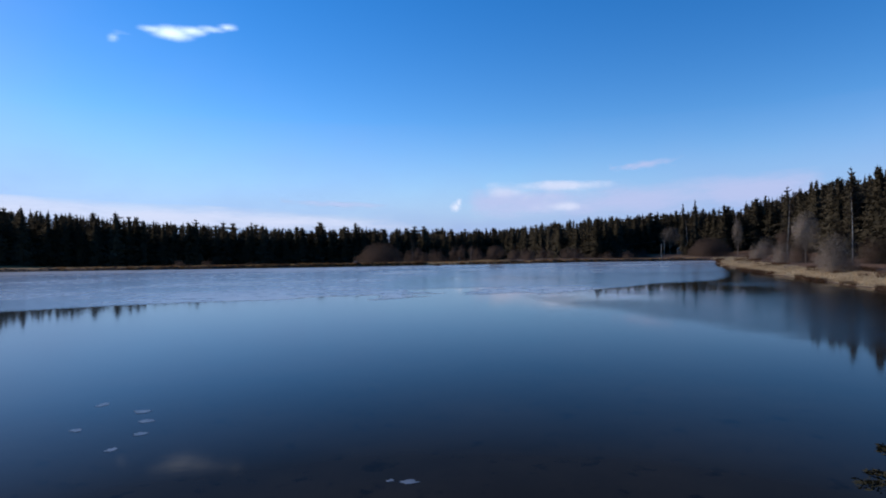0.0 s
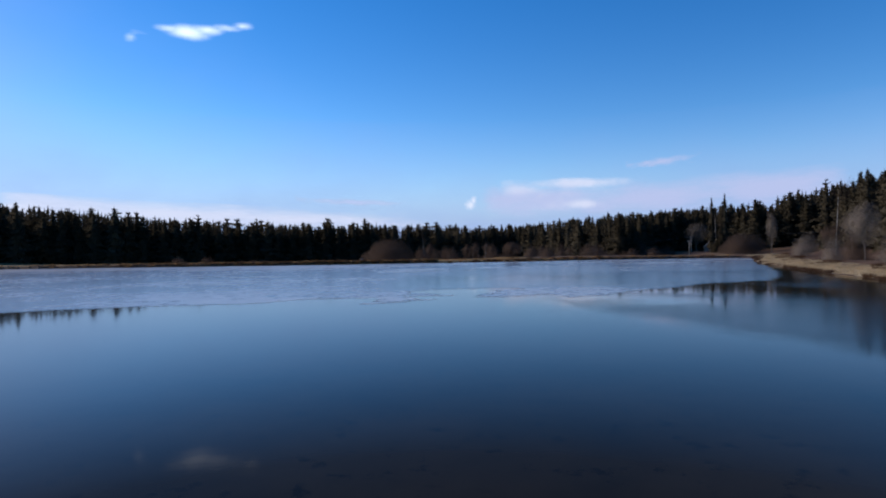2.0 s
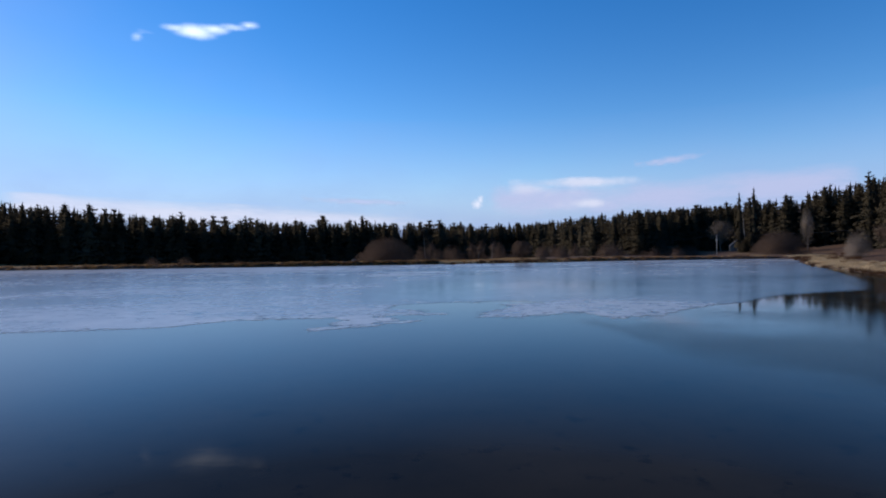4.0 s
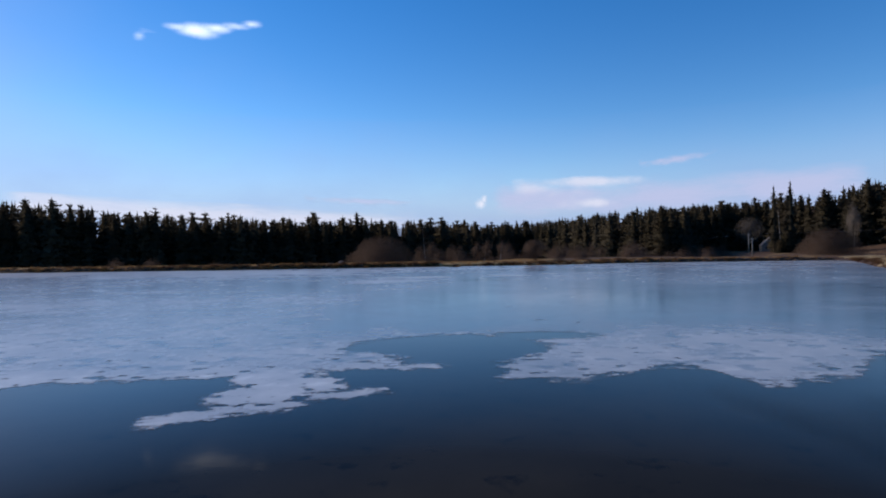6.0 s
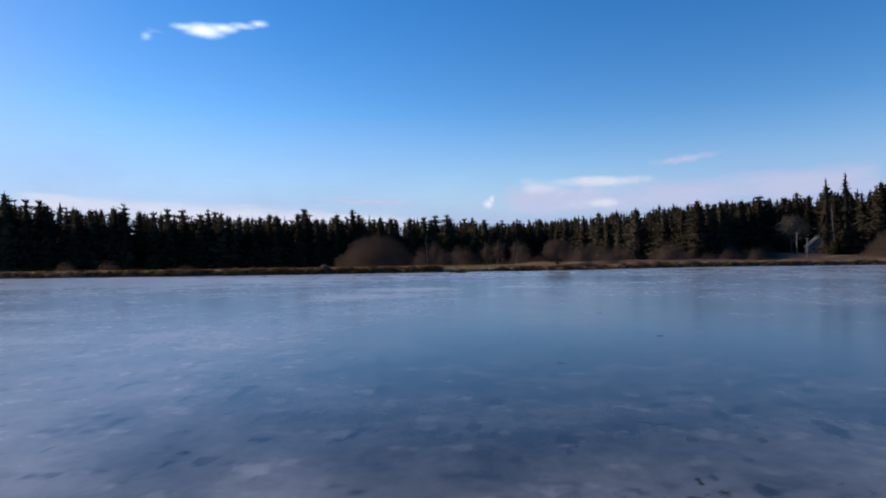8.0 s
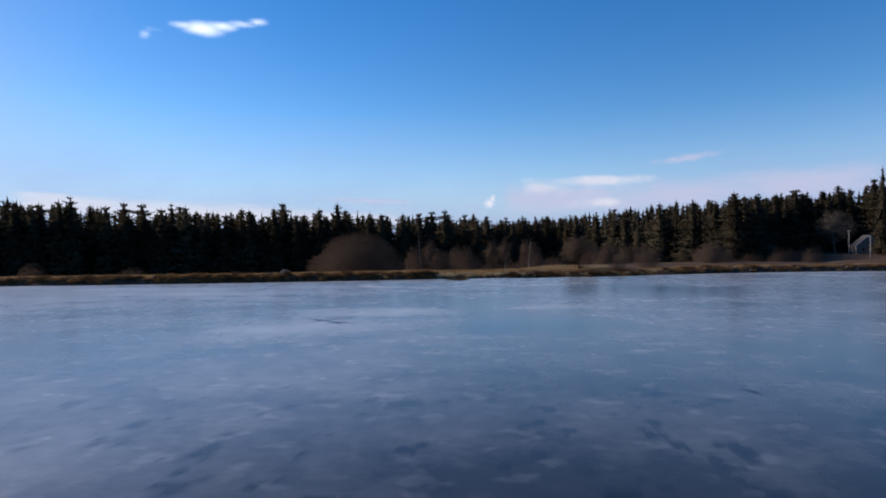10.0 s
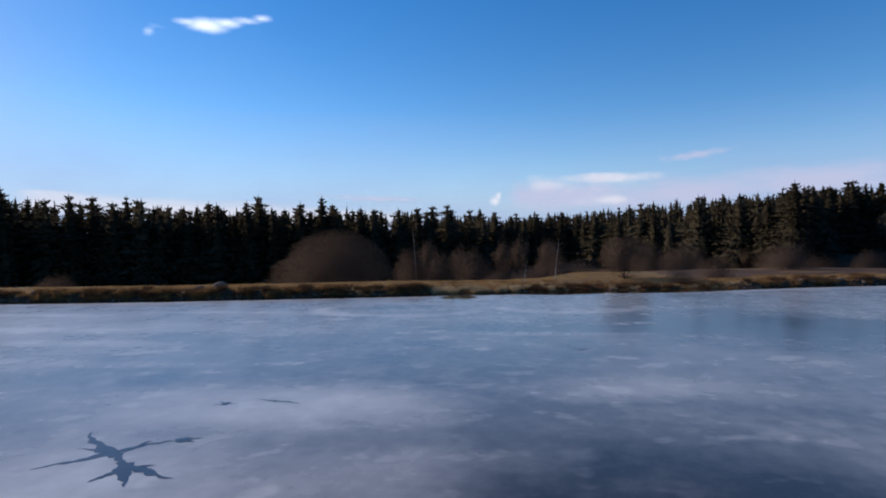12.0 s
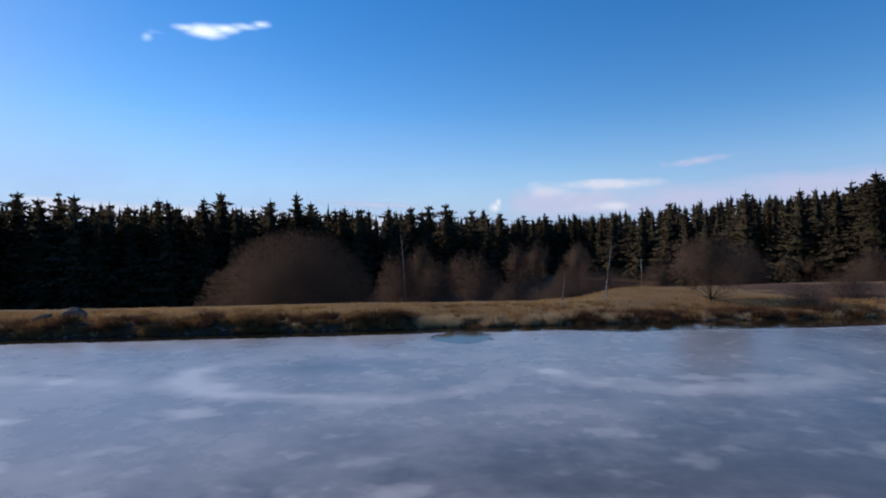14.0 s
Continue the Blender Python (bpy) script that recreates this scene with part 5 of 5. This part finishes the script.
def make_pole(x, y, h, turn, label):
    root = new("utility_pole")
    part("pole", mesh_of("pole", *round_bar((0, 0, -0.3), (0, 0, h), 0.15, 0.10), [M_POLE], True), root)
    part("crossarm", mesh_of("crossarm", *box(-0.9, 0.9, -0.06, 0.06, h - 0.42, h - 0.28), [M_POLE]), root)
    for dx in (-0.8, 0.8):
        part("insulator", mesh_of("insulator", *round_bar((dx, 0, h - 0.28), (dx, 0, h - 0.06), 0.06, 0.04), [M_PLASTER], True), root, "white porcelain insulator")
    g = float(ground_height(x, y))
    root.matrix_basis = Matrix.LocRotScale((x, y, g), Euler((0, 0, turn)), None)
    return tagged(root, label, "utility pole", "poles of the overhead line"), Matrix.LocRotScale((x, y, g), Euler((0, 0, turn)), None), h


def make_cable(a, b, sag):
    vs, fs = [], []
    last = Vector(a)
    for k in range(1, 15):
        t = k / 14
        p = Vector(a).lerp(Vector(b), t) - Vector((0, 0, sag * 4 * t * (1 - t)))
        tube(vs, fs, last, p, 0.022, 0.022)
        last = p
    return tagged(new("overhead_cable", mesh_of("overhead_cable", vs, fs, [M_WIRE])), "thin sagging overhead cable between the poles", "cable", "overhead cables")


LINE = [make_pole(20, 392, 8.0, 0.75, "grey wooden utility pole at the foot of the forest"), make_pole(55.5, 365, 8.2, 0.75, "grey wooden utility pole with a crossarm in the valley meadow"),
        make_pole(119.7, 303.5, 8.0, 0.6, "pale weathered utility pole beside the white house"),
        make_pole(178, 270, 8.5, 0.3, "weathered utility pole on the wooded hillside")]
make_pole(107.2, 275, 6.4, 0.6, "pale weathered pole on the meadow behind the dam")
for (_, ma, ha), (_, mb, hb) in zip(LINE, LINE[1:]):
    for dx in (-0.8, 0.8):
        make_cable(ma @ Vector((dx, 0, ha - 0.06)), mb @ Vector((dx, 0, hb - 0.06)), 0.9)


def make_house(cx, cy):
    g = float(ground_height(cx, cy)) - 0.2
    root = new("house")
    w, d, e, r = 3.7, 3.7, 3.0, 6.4
    wall = part("wall", mesh_of("wall", [(-w, -d, 0), (w, -d, 0), (w, d, 0), (-w, d, 0), (-w, -d, e), (w, -d, e), (w, d, e), (-w, d, e), (0, -d, r), (0, d, r)],
                                [(0, 1, 5, 8, 4), (2, 3, 7, 9, 6), (1, 2, 6, 5), (3, 0, 4, 7), (0, 3, 2, 1)], [M_WALL]), root, "grey plastered gable wall")
    roof_v, roof_f = [], []
    for sgn in (-1, 1):
        ex, ez = sgn * (w + 0.4), e - 0.4 * (r - e) / w
        i = len(roof_v)
        for dz in (0.02, 0.2):
            roof_v += [(0, -d - 0.35, r + dz), (ex, -d - 0.35, ez + dz), (ex, d + 0.35, ez + dz), (0, d + 0.35, r + dz)]
        roof_f += [(i, i + 1, i + 2, i + 3), (i + 4, i + 7, i + 6, i + 5), (i, i + 4, i + 5, i + 1), (i + 1, i + 5, i + 6, i + 2), (i + 2, i + 6, i + 7, i + 3)]
    part("roof", mesh_of("roof", roof_v, roof_f, [M_ROOF]), root, "dark tiled pitched roof")
    for sgn in (-1, 1):
        a, b = Vector((0, -d - 0.38, r + 0.08)), Vector((sgn * (w + 0.42), -d - 0.38, e - 0.4 * (r - e) / w + 0.08))
        up = Vector((0, 0, 0.16))
        back = Vector((0, 0.03, 0))
        vs = [a - up, b - up, b + up, a + up, a - up + back, b - up + back, b + up + back, a + up + back]
        part("bargeboard", mesh_of("bargeboard", vs, [(0, 1, 2, 3), (7, 6, 5, 4), (3, 2, 6, 7), (1, 0, 4, 5), (2, 1, 5, 6), (0, 3, 7, 4)], [M_PLASTER]), root)
    for wx, wz in ((-1.7, 1.2), (1.3, 1.2), (0, 3.2)):
        win = part("window", mesh_of("window", *box(wx - 0.55, wx + 0.55, -d - 0.05, -d + 0.05, wz, wz + 1.1), [M_POLE]), root)
        part("pane", mesh_of("pane", *box(wx - 0.45, wx + 0.45, -d - 0.07, -d - 0.055, wz + 0.1, wz + 1.0), [M_DARK_GLASS]), win)
    root.matrix_basis = Matrix.LocRotScale((cx, cy, g), Euler((0, 0, -0.35)), None)
    return tagged(root, "small grey gabled house with white bargeboards, half hidden by trees", "house")


make_house(140.2, 327.0)
for x, y, top in ((137.6, 317, 7.2), (141.0, 317, 9.0), (144.6, 317, 11.0), (148.0, 318, 11.5), (131.8, 297, 9.6), (128.6, 296, 6.6)):
    place_spruce(x, y, top, TREE_RNG, 3, 2.3, "low dark spruce in front of the white house")
